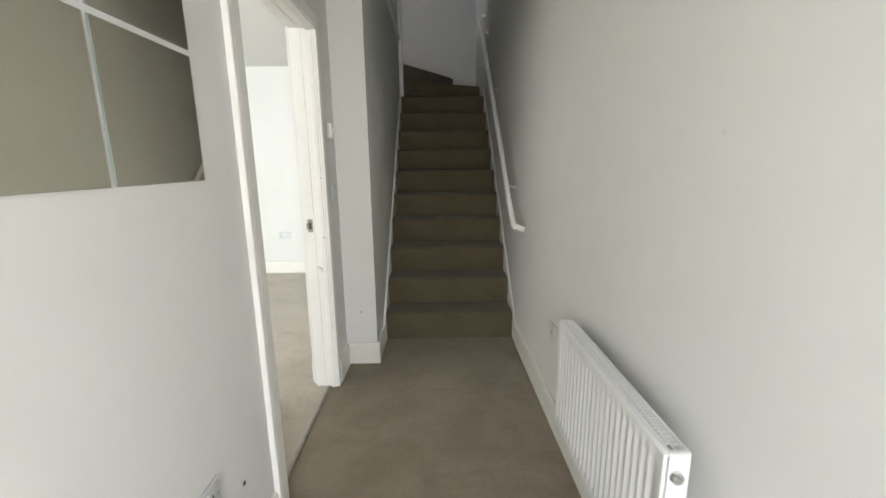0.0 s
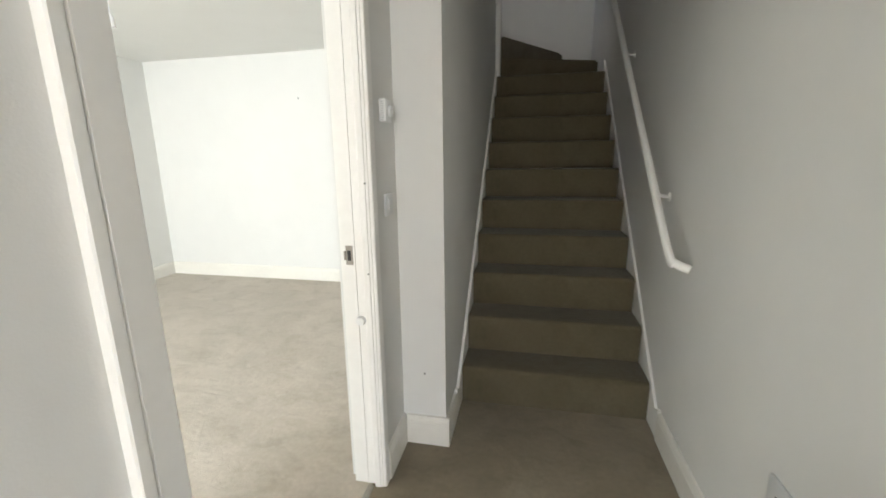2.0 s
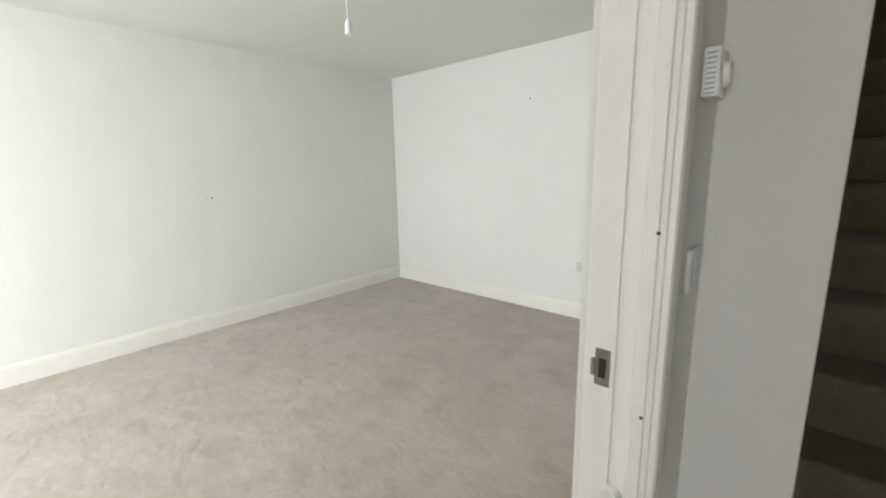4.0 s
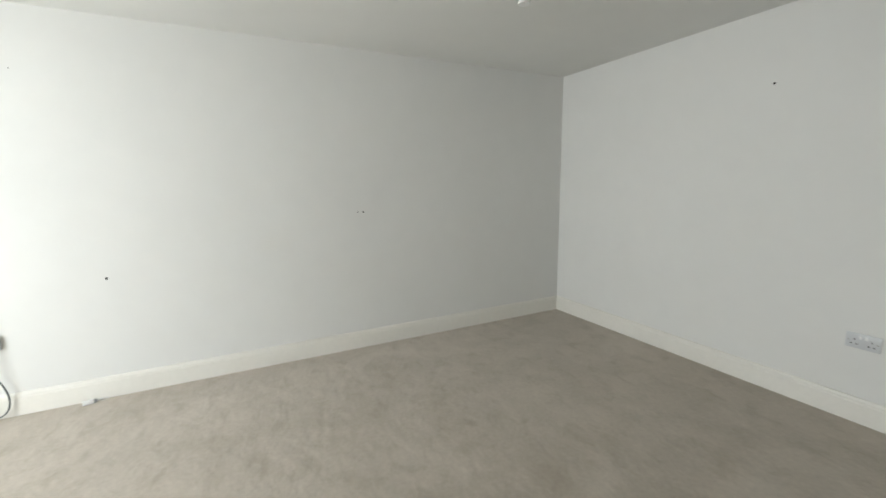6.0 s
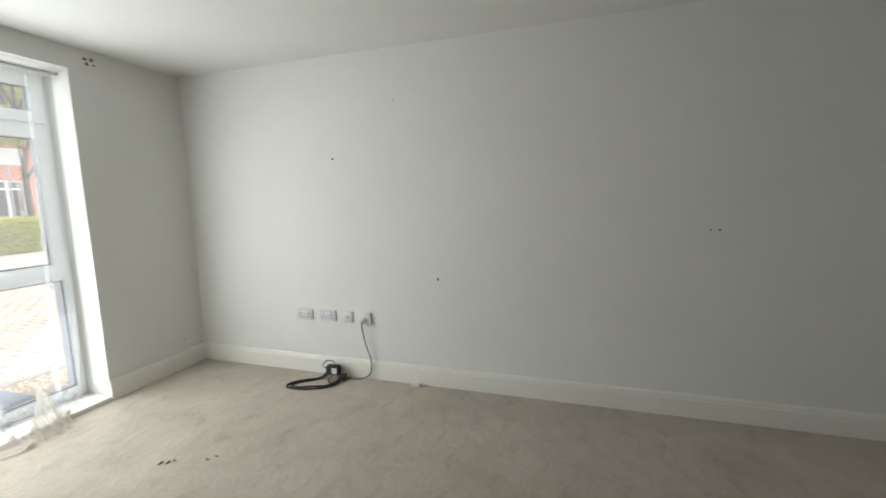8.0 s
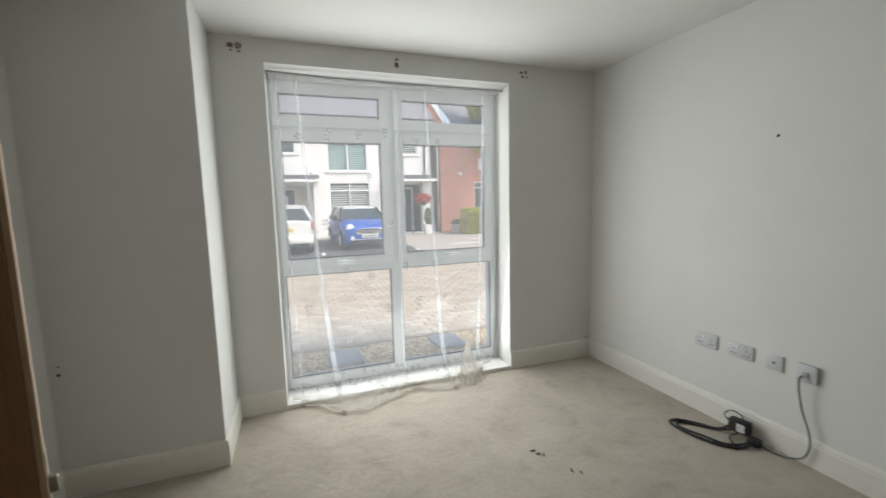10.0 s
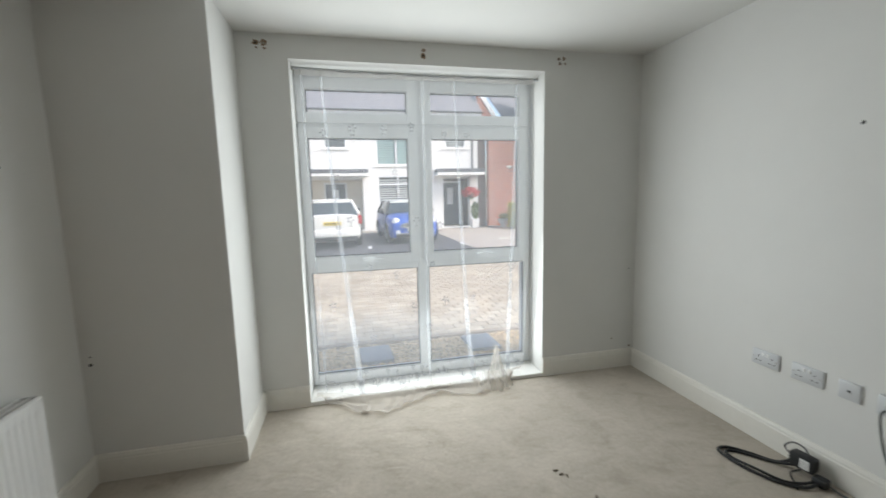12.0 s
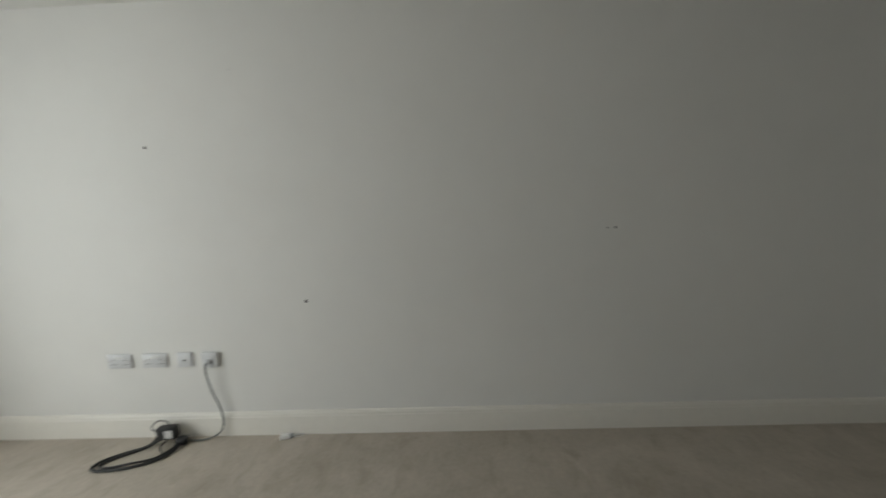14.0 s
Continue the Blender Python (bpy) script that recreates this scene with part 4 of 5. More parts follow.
hole(pose(-4.235, YS, 0.80, 0, 0, 180), 0.006, 10, "small dark nail hole in the wall")
hole(pose(-4.262, YS, 0.165, 0, 0, 180), 0.012, 14, "brown chip above the skirting in the corner", False)
hole(pose(-4.10, YS, 0.24, 0, 0, 180), 0.007, 15, "small brown scuff on the wall", False)
hole(pose(-1.597, -0.892, ZC, -90), 0.011, 11, "dark screw hole in the ceiling")
hole(pose(-0.53, 2.518, 0.36), 0.006, 12, "small scratch in the off-white wall")
for k, (x, y) in enumerate(((-3.093, -0.035), (-3.06, -0.085), (-3.075, -0.06), (-3.19, 0.16), (-3.16, 0.13), (-2.66, 0.23), (-2.64, 0.20), (-2.60, 0.42), (-2.57, 0.40))):
    bm = bmesh.new()
    r = random.Random(k)
    tube(bm, [(-0.013, 0.0, 0.0012), (-0.006, 0.008 * r.uniform(-1, 1), 0.004), (0.008, 0.010 * r.uniform(-1, 1), 0.003), (0.013, 0.004, 0.0012)], lambda t: 0.0012 + 0.003 * math.sin(math.pi * t), 7)
    tear = tagged(part("carpet_tear", bm, surface("torn_carpet_backing", (0.20, 0.165, 0.13), rough=1, bump=0.4) if k == 0 else bpy.data.materials["torn_carpet_backing"]), "small dark torn tuft in the beige carpet", "carpet damage", "torn tufts in the carpet")
    tear.matrix_basis = pose(x, y, 0.0, 0, 0, r.uniform(0, 180))


# outside: ground, street and the houses across it
GZ = -0.10
FY = -17.0
TARMAC = surface("tarmac", (0.085, 0.085, 0.09), (0.06, 0.06, 0.065), rough=0.9, big=0.6, small=30, fine=0.12, bump=0.4, bump_scale=120)
PALE_DRIVE = surface("pale_concrete_drive", (0.42, 0.38, 0.33), (0.34, 0.30, 0.26), rough=0.9, big=0.8, small=14, fine=0.10, bump=0.2)
BED = surface("sand_bed", (0.30, 0.25, 0.20), rough=1, big=2, small=60, fine=0.2, bump=0.4)
RENDER = surface("white_render", (0.80, 0.79, 0.76), (0.75, 0.74, 0.71), rough=0.9, big=0.5, small=20, fine=0.03, bump=0.15, bump_scale=90)
CREAM = surface("cream_render", (0.72, 0.66, 0.55), (0.68, 0.62, 0.51), rough=0.9, big=0.5, small=20, fine=0.03, bump=0.15)
SLATE = surface("grey_roof_tile", (0.22, 0.22, 0.235), (0.17, 0.17, 0.185), rough=0.7, big=1.5, small=12, fine=0.12, bump=0.2)
CANOPY = surface("dark_grey_lead", (0.10, 0.105, 0.115), rough=0.6, big=3, small=30, bump=0.1)
SHUTTER = surface("teal_shutter", (0.42, 0.60, 0.58), (0.38, 0.55, 0.53), rough=0.5, big=3, small=20, bump=0)
WHITE_SHUTTER = surface("white_shutter", (0.78, 0.80, 0.79), rough=0.5, big=3, small=20, bump=0)
# flat panels behind the panes, the unlit rooms' darkness put into their colour
ROOM_DARK = surface("dark_room_panel", (0.05, 0.065, 0.07), rough=0.4, big=3, small=20, bump=0)
FRONT_DOOR = surface("grey_front_door", (0.08, 0.085, 0.095), rough=0.45, big=4, small=30, bump=0.05)
# brick of the recesses, their shade put into this dark brown
SHADE_WALL = surface("shade_darkened_brick", (0.20, 0.15, 0.13), (0.16, 0.12, 0.10), rough=0.9, big=2, small=30, fine=0.1, bump=0.2)
BLUE = surface("blue_car_paint", (0.016, 0.085, 0.40), (0.013, 0.07, 0.34), rough=0.2, big=2, small=30, fine=0.03, bump=0)
WHITE_CAR = surface("white_car_paint", (0.74, 0.74, 0.70), (0.70, 0.70, 0.66), rough=0.22, big=2, small=30, fine=0.02, bump=0)
CAR_GLASS = surface("tinted_car_glass", (0.035, 0.05, 0.06), rough=0.06, big=2, small=30, bump=0)
TYRE = surface("tyre_rubber", (0.02, 0.02, 0.02), rough=0.85, big=5, small=60, bump=0.2)
ALLOY = surface("alloy_wheel", (0.45, 0.46, 0.47), rough=0.35, metal=0.8, big=5, small=60, bump=0)
LAMP_GLASS = surface("headlight_lens", (0.72, 0.74, 0.75), rough=0.12, big=5, small=60, bump=0)
RED_LENS = surface("red_lamp_lens", (0.42, 0.02, 0.02), rough=0.15, big=5, small=60, bump=0)
PLATE_W = surface("pale_number_plate", (0.72, 0.72, 0.68), rough=0.4, big=5, small=60, bump=0)
PLATE_Y = surface("yellow_number_plate", (0.72, 0.55, 0.08), rough=0.4, big=5, small=60, bump=0)
LEAF_A = leafy("yellow_green_leaf", (0.58, 0.56, 0.09), (0.42, 0.46, 0.07))
LEAF_B = leafy("green_leaf", (0.13, 0.19, 0.035), (0.08, 0.13, 0.026))
BARK = surface("bark", (0.16, 0.12, 0.09), (0.10, 0.075, 0.055), rough=0.95, big=6, small=50, fine=0.2, bump=0.6, bump_scale=40)
PETAL = surface("red_petal", (0.60, 0.035, 0.03), (0.48, 0.02, 0.02), rough=0.6, big=6, small=50, fine=0.15, bump=0)
SLAB = surface("blue_grey_slab", (0.21, 0.235, 0.26), (0.18, 0.20, 0.225), rough=0.85, big=5, small=50, fine=0.1, bump=0.2)
CERAMIC = surface("white_pot", (0.74, 0.73, 0.70), rough=0.5, big=5, small=50, bump=0.05)


def brick_material(name):
    m = surface(name, (0.40, 0.14, 0.08), rough=0.9, bump=0.15)
    nt = m.node_tree
    b = nt.nodes.new("ShaderNodeTexBrick")
    b.inputs["Color1"].default_value, b.inputs["Color2"].default_value, b.inputs["Mortar"].default_value = (0.58, 0.145, 0.065, 1), (0.45, 0.10, 0.045, 1), (0.62, 0.50, 0.42, 1)
    b.inputs["Scale"].default_value, b.inputs["Brick Width"].default_value, b.inputs["Row Height"].default_value, b.inputs["Mortar Size"].default_value = 1.0, 0.225, 0.085, 0.014
    tc, mp = nt.nodes.new("ShaderNodeTexCoord"), nt.nodes.new("ShaderNodeMapping")
    mp.inputs["Rotation"].default_value = (radians(90), 0, 0)
    nt.links.new(tc.outputs["Object"], mp.inputs["Vector"])
    nt.links.new(mp.outputs["Vector"], b.inputs["Vector"])
    nt.links.new(b.outputs["Color"], nt.nodes["Principled BSDF"].inputs["Base Color"])
    return m


BRICK = brick_material("red_brick")

bm = bmesh.new()
bx(bm, -400, 400, -400, YF, GZ - 0.5, GZ - 0.075)
bx(bm, -400, XW - 0.13, YF, 60, GZ - 0.5, GZ - 0.075)
bx(bm, XR + 0.13, 400, YF, 60, GZ - 0.5, GZ - 0.075)
tagged(part("ground", bm, BED), "bare ground under the paving and gravel", "ground", "", "structure")
tagged(part("road", one(-5.6, 30, -16.2, -9.02, GZ - 0.074, GZ - 0.004), TARMAC), "grey tarmac parking court with white marks", "road", "", "structure")
tagged(part("pavement", one(-30, -5.604, -16.98, -9.02, GZ - 0.074, GZ - 0.002), PALE_DRIVE), "pale concrete drive beside the parking court", "pavement", "", "structure")
tagged(part("house_path", one(-5.6, 30, -16.98, -16.204, GZ - 0.074, GZ + 0.03), PALE_DRIVE), "pale paved strip along the house fronts", "path", "", "structure")
for x0, x1, y0, y1 in ((-5.62, -5.52, -11.0, -10.5), (-2.72, -2.62, -11.2, -10.6), (0.2, 0.3, -15.5, -10.2), (-8.2, -7.1, -11.65, -11.55), (-9.4, -8.3, -13.05, -12.97)):
    tagged(part("road_marking", one(x0, x1, y0, y1, GZ - 0.004, GZ + 0.002), RENDER), "thin white painted bay line on the ground", "road marking", "bay lines")


def frame_bars(parent, x0, x1, z0, z1, y, w=0.06, d=0.07, mull=(), trans=()):
    bm = bmesh.new()
    bx(bm, x0, x0 + w, y - d, y, z0, z1)
    bx(bm, x1 - w, x1, y - d, y, z0, z1)
    bx(bm, x0 + w, x1 - w, y - d, y, z0, z0 + w)
    bx(bm, x0 + w, x1 - w, y - d, y, z1 - w, z1)
    for mx in mull:
        bx(bm, mx - w / 2, mx + w / 2, y - d, y, z0 + w, z1 - w)
    xs = [x0 + w, *[v for mx in mull for v in (mx - w / 2, mx + w / 2)], x1 - w]
    for tz in trans:
        for a, b in zip(xs[::2], xs[1::2]):
            bx(bm, a, b, y - d + 0.004, y - 0.004, tz - w / 2, tz + w / 2)
    return part("window_frame", bm, UPVC, parent)


def louvres(parent, x0, x1, z0, z1, y, material, slant, pitch=0.098):
    n = int((z1 - z0) / pitch)
    first_slat = None
    for k in range(n):
        m = pose((x0 + x1) / 2, y, z0 + (k + 0.5) * pitch, slant)
        if first_slat is None:
            first_slat = part("slat", one(-(x1 - x0) / 2, (x1 - x0) / 2, -0.006, 0.006, -0.044, 0.044), material, parent)
            first_slat.matrix_basis = m
        else:
            shared("slat", first_slat.data, parent, m)


def house_window(house, x0, x1, z0, z1, mull=(), trans=(), shutter=None, sill=True, slant=50):
    w = frame_bars(house, x0, x1, z0, z1, FY - 0.02, mull=mull, trans=trans)
    w.name = "window"
    part("pane", one(x0 + 0.05, x1 - 0.05, FY - 0.07, FY - 0.06, z0 + 0.05, z1 - 0.05), PANE, w).visible_shadow = False
    part("interior", one(x0, x1, FY - 0.34, FY - 0.30, z0, z1), ROOM_DARK, w, "dark panel in place of the dim room")
    if shutter:
        edges = [x0 + 0.06, *[v for mx in mull for v in (mx - 0.03, mx + 0.03)], x1 - 0.06]
        for a, b in zip(edges[::2], edges[1::2]):
            louvres(w, a + 0.02, b - 0.02, z0 + 0.07, z1 - 0.07, FY - 0.13, shutter, slant)
    if sill:
        part("sill", one(x0 - 0.12, x1 + 0.12, FY - 0.1, FY + 0.06, z0 - 0.07, z0 - 0.005, 0.01, 1), RENDER, house)


house = thing("white_house", pose(0, 0, 0), "two-storey white rendered terraced house across the street", "house")
holes = [(-5.16, -3.40, 2.82, 4.06), (-5.22, -3.42, 0.78, 2.36), (-2.12, -1.17, 3.56, 4.4), (-7.51, -6.52, 3.58, 4.4), (-7.7, -6.42, -0.02, 2.3), (-2.75, -0.2, -0.02, 2.3), (1.3, 2.9, 0.78, 2.28), (1.3, 2.9, 2.92, 3.92)]
bm = bmesh.new()
for a, b, c, d in holed(-8.1, 9.0, GZ, 5.0, holes):
    bx(bm, a, b, FY - 0.35, FY, c, d)
part("wall", bm, RENDER, house)
house_window(house, -5.16, -3.40, 2.82, 4.06, (-4.28,), (), SHUTTER, slant=28)
house_window(house, -5.22, -3.42, 0.78, 2.36, (-4.32,), (1.98,), WHITE_SHUTTER, slant=48)
house_window(house, -2.12, -1.17, 3.56, 4.4)
house_window(house, -7.51, -6.52, 3.58, 4.4, (), (), WHITE_SHUTTER)
house_window(house, 1.3, 2.9, 0.78, 2.28, (2.1,), (1.93,), WHITE_SHUTTER)
house_window(house, 1.3, 2.9, 2.92, 3.92, (2.1,), (), SHUTTER)


def porch(x0, x1, door_x0, door_x1, wall_material):
    bm = bmesh.new()
    bx(bm, x0, x1, FY - 1.15, FY - 1.05, GZ, 2.3)
    bx(bm, x0 - 0.02, x0, FY - 1.05, FY - 0.36, GZ, 2.3)
    bx(bm, x1, x1 + 0.02, FY - 1.05, FY - 0.36, GZ, 2.3)
    part("porch_wall", bm, wall_material, house, "shaded porch recess")
    bm = bmesh.new()
    bx(bm, door_x0, door_x1, FY - 1.045, FY - 1.0, 0.0, 2.05, 0.01, 1)
    door_ob = part("front_door", bm, FRONT_DOOR, house, "dark grey front door")
    part("door_pane", one(door_x0 + 0.3, door_x1 - 0.3, FY - 0.998, FY - 0.99, 1.0, 1.8, 0.003, 1), LAMP_GLASS, door_ob)
    bm = bmesh.new()
    bx(bm, door_x1 - 0.12, door_x1 - 0.08, FY - 0.998, FY - 0.96, 0.85, 1.25, 0.005, 1)
    part("door_handle", bm, ALLOY, door_ob)
    bm = bmesh.new()
    for a, b, c, d in ((door_x0 - 0.07, door_x0 - 0.003, 0, 2.12), (door_x1 + 0.003, door_x1 + 0.07, 0, 2.12), (door_x0 - 0.003, door_x1 + 0.003, 2.053, 2.12)):
        bx(bm, a, b, FY - 1.048, FY - 0.98, c, d)
    part("door_surround", bm, UPVC, house)
    part("porch_floor", one(x0, x1, FY - 1.04, FY - 0.002, GZ, -0.02), PALE_DRIVE, house)
    part("porch_ceiling", one(x0, x1, FY - 1.04, FY - 0.36, 2.24, 2.3), RENDER, house)


porch(-7.7, -6.42, -7.43, -6.54, SHADE_WALL)
porch(-2.75, -0.2, -1.98, -1.1, CREAM)
for x0, x1 in ((-8.22, -6.0), (-2.98, -0.1)):
    part("canopy", one(x0, x1, FY + 0.002, FY + 0.75, 2.46, 2.62, 0.015, 1), CANOPY, house, "dark lead-covered porch canopy")
    part("canopy_fascia", one(x0 + 0.01, x1 - 0.01, FY + 0.002, FY + 0.73, 2.33, 2.457, 0.01, 1), RENDER, house)
bm = bmesh.new()
cyl(bm, (-7.84, FY + 0.05, 2.65), (-7.84, FY + 0.05, 4.9), 0.035, 12)
part("downpipe", bm, CANOPY, house, "dark downpipe")
part("soffit", one(-8.2, 9.1, FY - 0.3, FY + 0.42, 4.92, 4.99), RENDER, house)
part("fascia", one(-8.2, 9.1, FY + 0.421, FY + 0.445, 4.90, 5.14), UPVC, house, "white fascia board")
bm = bmesh.new()
prism(bm, [(0.055 * math.cos(radians(a)), 0.055 * math.sin(radians(a))) for a in range(180, 361, 30)] + [(0.045, 0.0), (-0.045, 0.0)], lambda u, v, k: Vector((-8.25 + k * 17.4, FY + 0.51 + u, 5.12 + v)))
part("gutter", bm, CANOPY, house, "dark half-round gutter")
roof = part("roof", one(-8.2, 9.1, -0.02, 0.0, 0.0, 7.2), SLATE, house)
roof.matrix_basis = pose(0, FY + 0.44, 5.13, 52)
course = None
for k in range(22):
    m = pose(0, 0.022 - 0.0, k * 0.31, -4)
    if course is None:
        course = part("tile_course", one(-8.2, 9.1, -0.012, 0.012, 0.0, 0.33), SLATE, roof)
        course.matrix_basis = m
    else:
        shared("tile_course", course.data, roof, m)

brick_house = thing("brick_house", pose(0, 0, 0), "red brick house with white bargeboard beside the white house", "house")
bm = bmesh.new()
for a, b, c, d in holed(-22, -8.75, GZ, 5.0, [(-11.5, -10.55, 1.0, 2.35), (-15.5, -14.0, 1.0, 2.35)]):
    bx(bm, a, b, FY - 0.62, FY - 0.3, c, d)
part("wall", bm, BRICK, brick_house)
bm = prism(bmesh.new(), [(-9.1, 5.0), (-8.22, 5.0), (-8.22, 6.3)], lambda u, v, k: Vector((u, FY - 0.62 + k * 0.3, v)))
part("gable", bm, BRICK, brick_house)
part("recess_wall", one(-8.75, -8.1, FY - 0.9, FY - 0.75, GZ, 5.0), SHADE_WALL, brick_house, "recessed brick side wall, darkened for shade")
bm = prism(bmesh.new(), [(-9.3, 4.85), (-9.1, 4.85), (-8.15, 6.27), (-8.35, 6.4)], lambda u, v, k: Vector((u, FY - 0.31 + k * 0.09, v)))
part("bargeboard", bm, UPVC, brick_house, "white sloping bargeboard")
roof2 = part("roof", one(-22, -9.35, -0.02, 0.0, 0.0, 6.0), SLATE, brick_house)
roof2.matrix_basis = pose(0, FY + 0.05, 4.95, 55)
course = None
for k in range(18):
    m = pose(0, 0.022, k * 0.31, -4)
    if course is None:
        course = part("tile_course", one(-22, -9.35, -0.012, 0.012, 0.0, 0.33), SLATE, roof2)
        course.matrix_basis = m
    else:
        shared("tile_course", course.data, roof2, m)
part("fascia", one(-22, -9.35, FY - 0.29, FY + 0.06, 4.72, 4.93), UPVC, brick_house)
for x0, x1 in ((-11.5, -10.55), (-15.5, -14.0)):
    w = frame_bars(brick_house, x0, x1, 1.0, 2.35, FY - 0.36, mull=((x0 + x1) / 2,), trans=(2.05,))
    w.name = "window"
    part("pane", one(x0 + 0.05, x1 - 0.05, FY - 0.41, FY - 0.40, 1.05, 2.3), PANE, w).visible_shadow = False
    part("interior", one(x0, x1, FY - 0.8, FY - 0.76, 1.0, 2.35), ROOM_DARK, w)
bm = bmesh.new()
bmesh.ops.create_uvsphere(bm, u_segments=14, v_segments=8, radius=0.13, matrix=Matrix.Translation((-9.74, FY - 0.2, 2.73)) @ Matrix.Diagonal((1, 0.7, 0.6, 1)))
part("wall_lamp", bm, CERAMIC, brick_house, "white wall lamp", True)


# cars: nose towards -y, standing on z = 0, centred
def loft(rows):
    bm = bmesh.new()
    rings = [[bm.verts.new(p) for p in row] for row in rows]
    for a, b in zip(rings, rings[1:]):
        for k in range(len(a) - 1):
            bm.faces.new((a[k], a[k + 1], b[k + 1], b[k]))
    for ring in (rings[0], rings[-1]):
        bm.faces.new(ring)
    bmesh.ops.recalc_face_normals(bm, faces=bm.faces)
    return bm


def car(name, m, label, length, width, height, paint, roof_paint, stations, cabin, rear_view, plate):
    ob = thing(name, m, label, "car", "parked cars")
    hw = width / 2
    rows = []
    for y, w, top, low in stations:
        half = [(0.0, top + 0.035), (0.45, top + 0.025), (0.80, top), (0.93, top - 0.05), (1.0, top - 0.20), (1.0, (top + low) / 2 - 0.05), (0.97, low + 0.08), (0.90, low)]
        rows.append([(-a * w, y, z) for a, z in half[::-1]] + [(a * w, y, z) for a, z in half[1:]])
    part("body", loft(rows), paint, ob, "", True)
    cy0, cy1, ry0, ry1, belt = cabin
    low_ring = [(-hw * 0.90, cy0, belt - 0.03), (hw * 0.90, cy0, belt - 0.03), (hw * 0.92, cy1, belt - 0.03), (-hw * 0.92, cy1, belt - 0.03)]
    top_ring = [(-hw * 0.70, ry0, height - 0.06), (hw * 0.70, ry0, height - 0.06), (hw * 0.70, ry1, height - 0.06), (-hw * 0.70, ry1, height - 0.06)]
    bm = bmesh.new()
    a, b = [bm.verts.new(p) for p in low_ring], [bm.verts.new(p) for p in top_ring]
    for k in range(4):
        bm.faces.new((a[k], a[(k + 1) % 4], b[(k + 1) % 4], b[k]))
    bm.faces.new(b)
    bmesh.ops.recalc_face_normals(bm, faces=bm.faces)
    part("windows", bm, CAR_GLASS, ob, "dark tinted glasshouse")
    bm = bmesh.new()
    rr = []
    for t in (0, 0.12, 0.5, 0.88, 1):
        y = ry0 - 0.06 + (ry1 - ry0 + 0.12) * t
        drop = 0.05 * (abs(t - 0.5) * 2) ** 3
        w = hw * 0.74 * (1 - 0.05 * abs(t - 0.5) * 2)
        rr.append([(-w, y, height - 0.075 - drop), (-w * 0.9, y, height - 0.02 - drop), (0, y, height - drop), (w * 0.9, y, height - 0.02 - drop), (w, y, height - 0.075 - drop)])
    bm.free()
    part("roof", loft(rr), roof_paint, ob, "", True)
    for i, (p, q) in enumerate(zip(low_ring, top_ring)):
        bm = bmesh.new()
        tube(bm, [p, tuple((u + v) / 2 for u, v in zip(p, q)), q], 0.045, 8, 2)
        part("pillar", bm, paint if rear_view else DARK_PLASTIC, ob, "", True)
    for sy in (stations[0][0] + 0.68, stations[-1][0] - 0.68):
        for sx in (-1, 1):
            bm = bmesh.new()
            cyl(bm, (sx * (hw - 0.19), sy, 0.30), (sx * (hw + 0.012), sy, 0.30), 0.30, 28)
            bmesh.ops.bevel(bm, geom=[e for e in bm.edges if len(e.link_faces) == 2 and e.calc_face_angle(0) > 1], offset=0.03, segments=2, affect="EDGES")
            tyre = part("wheel", bm, TYRE, ob, "", True)
            bm = bmesh.new()
            cyl(bm, (sx * (hw - 0.05), sy, 0.30), (sx * (hw + 0.018), sy, 0.30), 0.19, 20)
            part("rim", bm, ALLOY, tyre, "", True)
            bm = bmesh.new()
            ring = [(sx * (hw + 0.004), sy + 0.335 * math.cos(radians(a)), 0.30 + 0.335 * math.sin(radians(a))) for a in range(-10, 191, 20)]
            tube(bm, ring, 0.03, 6, 2)
            part("arch_lip", bm, DARK_PLASTIC, ob, "", True)
    for sx in (-1, 1):
        bm = bmesh.new()
        bmesh.ops.create_uvsphere(bm, u_segments=12, v_segments=8, radius=1, matrix=Matrix.Translation((sx * (hw + 0.07), cy0 + 0.42, belt + 0.06)) @ Matrix.Diagonal((0.11, 0.06, 0.075, 1)))
        part("wing_mirror", bm, DARK_PLASTIC, ob, "", True)
    fy = stations[0][0] if not rear_view else stations[-1][0]
    s = -1 if not rear_view else 1
    if not rear_view:
        for sx in (-1, 1):
            bm = bmesh.new()
            bmesh.ops.create_uvsphere(bm, u_segments=18, v_segments=10, radius=1, matrix=Matrix.Translation((sx * hw * 0.70, fy + 0.17, 0.70)) @ Matrix.Rotation(radians(-25), 4, "X") @ Matrix.Diagonal((0.135, 0.11, 0.15, 1)))
            part("headlight", bm, LAMP_GLASS, ob, "large round headlight", True)
            bm = bmesh.new()
            cyl(bm, (sx * hw * 0.66, fy + 0.06, 0.38), (sx * hw * 0.66, fy - 0.01, 0.38), 0.075, 18)
            part("fog_light", bm, LAMP_GLASS, ob, "", True)
        bm = bmesh.new()
        tube(bm, [(0.47 * math.cos(radians(a)), fy - 0.03, 0.60 + 0.10 * math.sin(radians(a))) for a in range(0, 361, 20)], 0.014, 8, 2)
        part("grille_surround", bm, CHROME, ob, "oval chrome grille surround", True)
        bm = bmesh.new()
        tube(bm, [(-0.62, fy - 0.015, 0.355), (-0.3, fy - 0.035, 0.35), (0.3, fy - 0.035, 0.35), (0.62, fy - 0.015, 0.355)], 0.013, 8, 4)
        part("bumper_trim", bm, CHROME, ob, "", True)
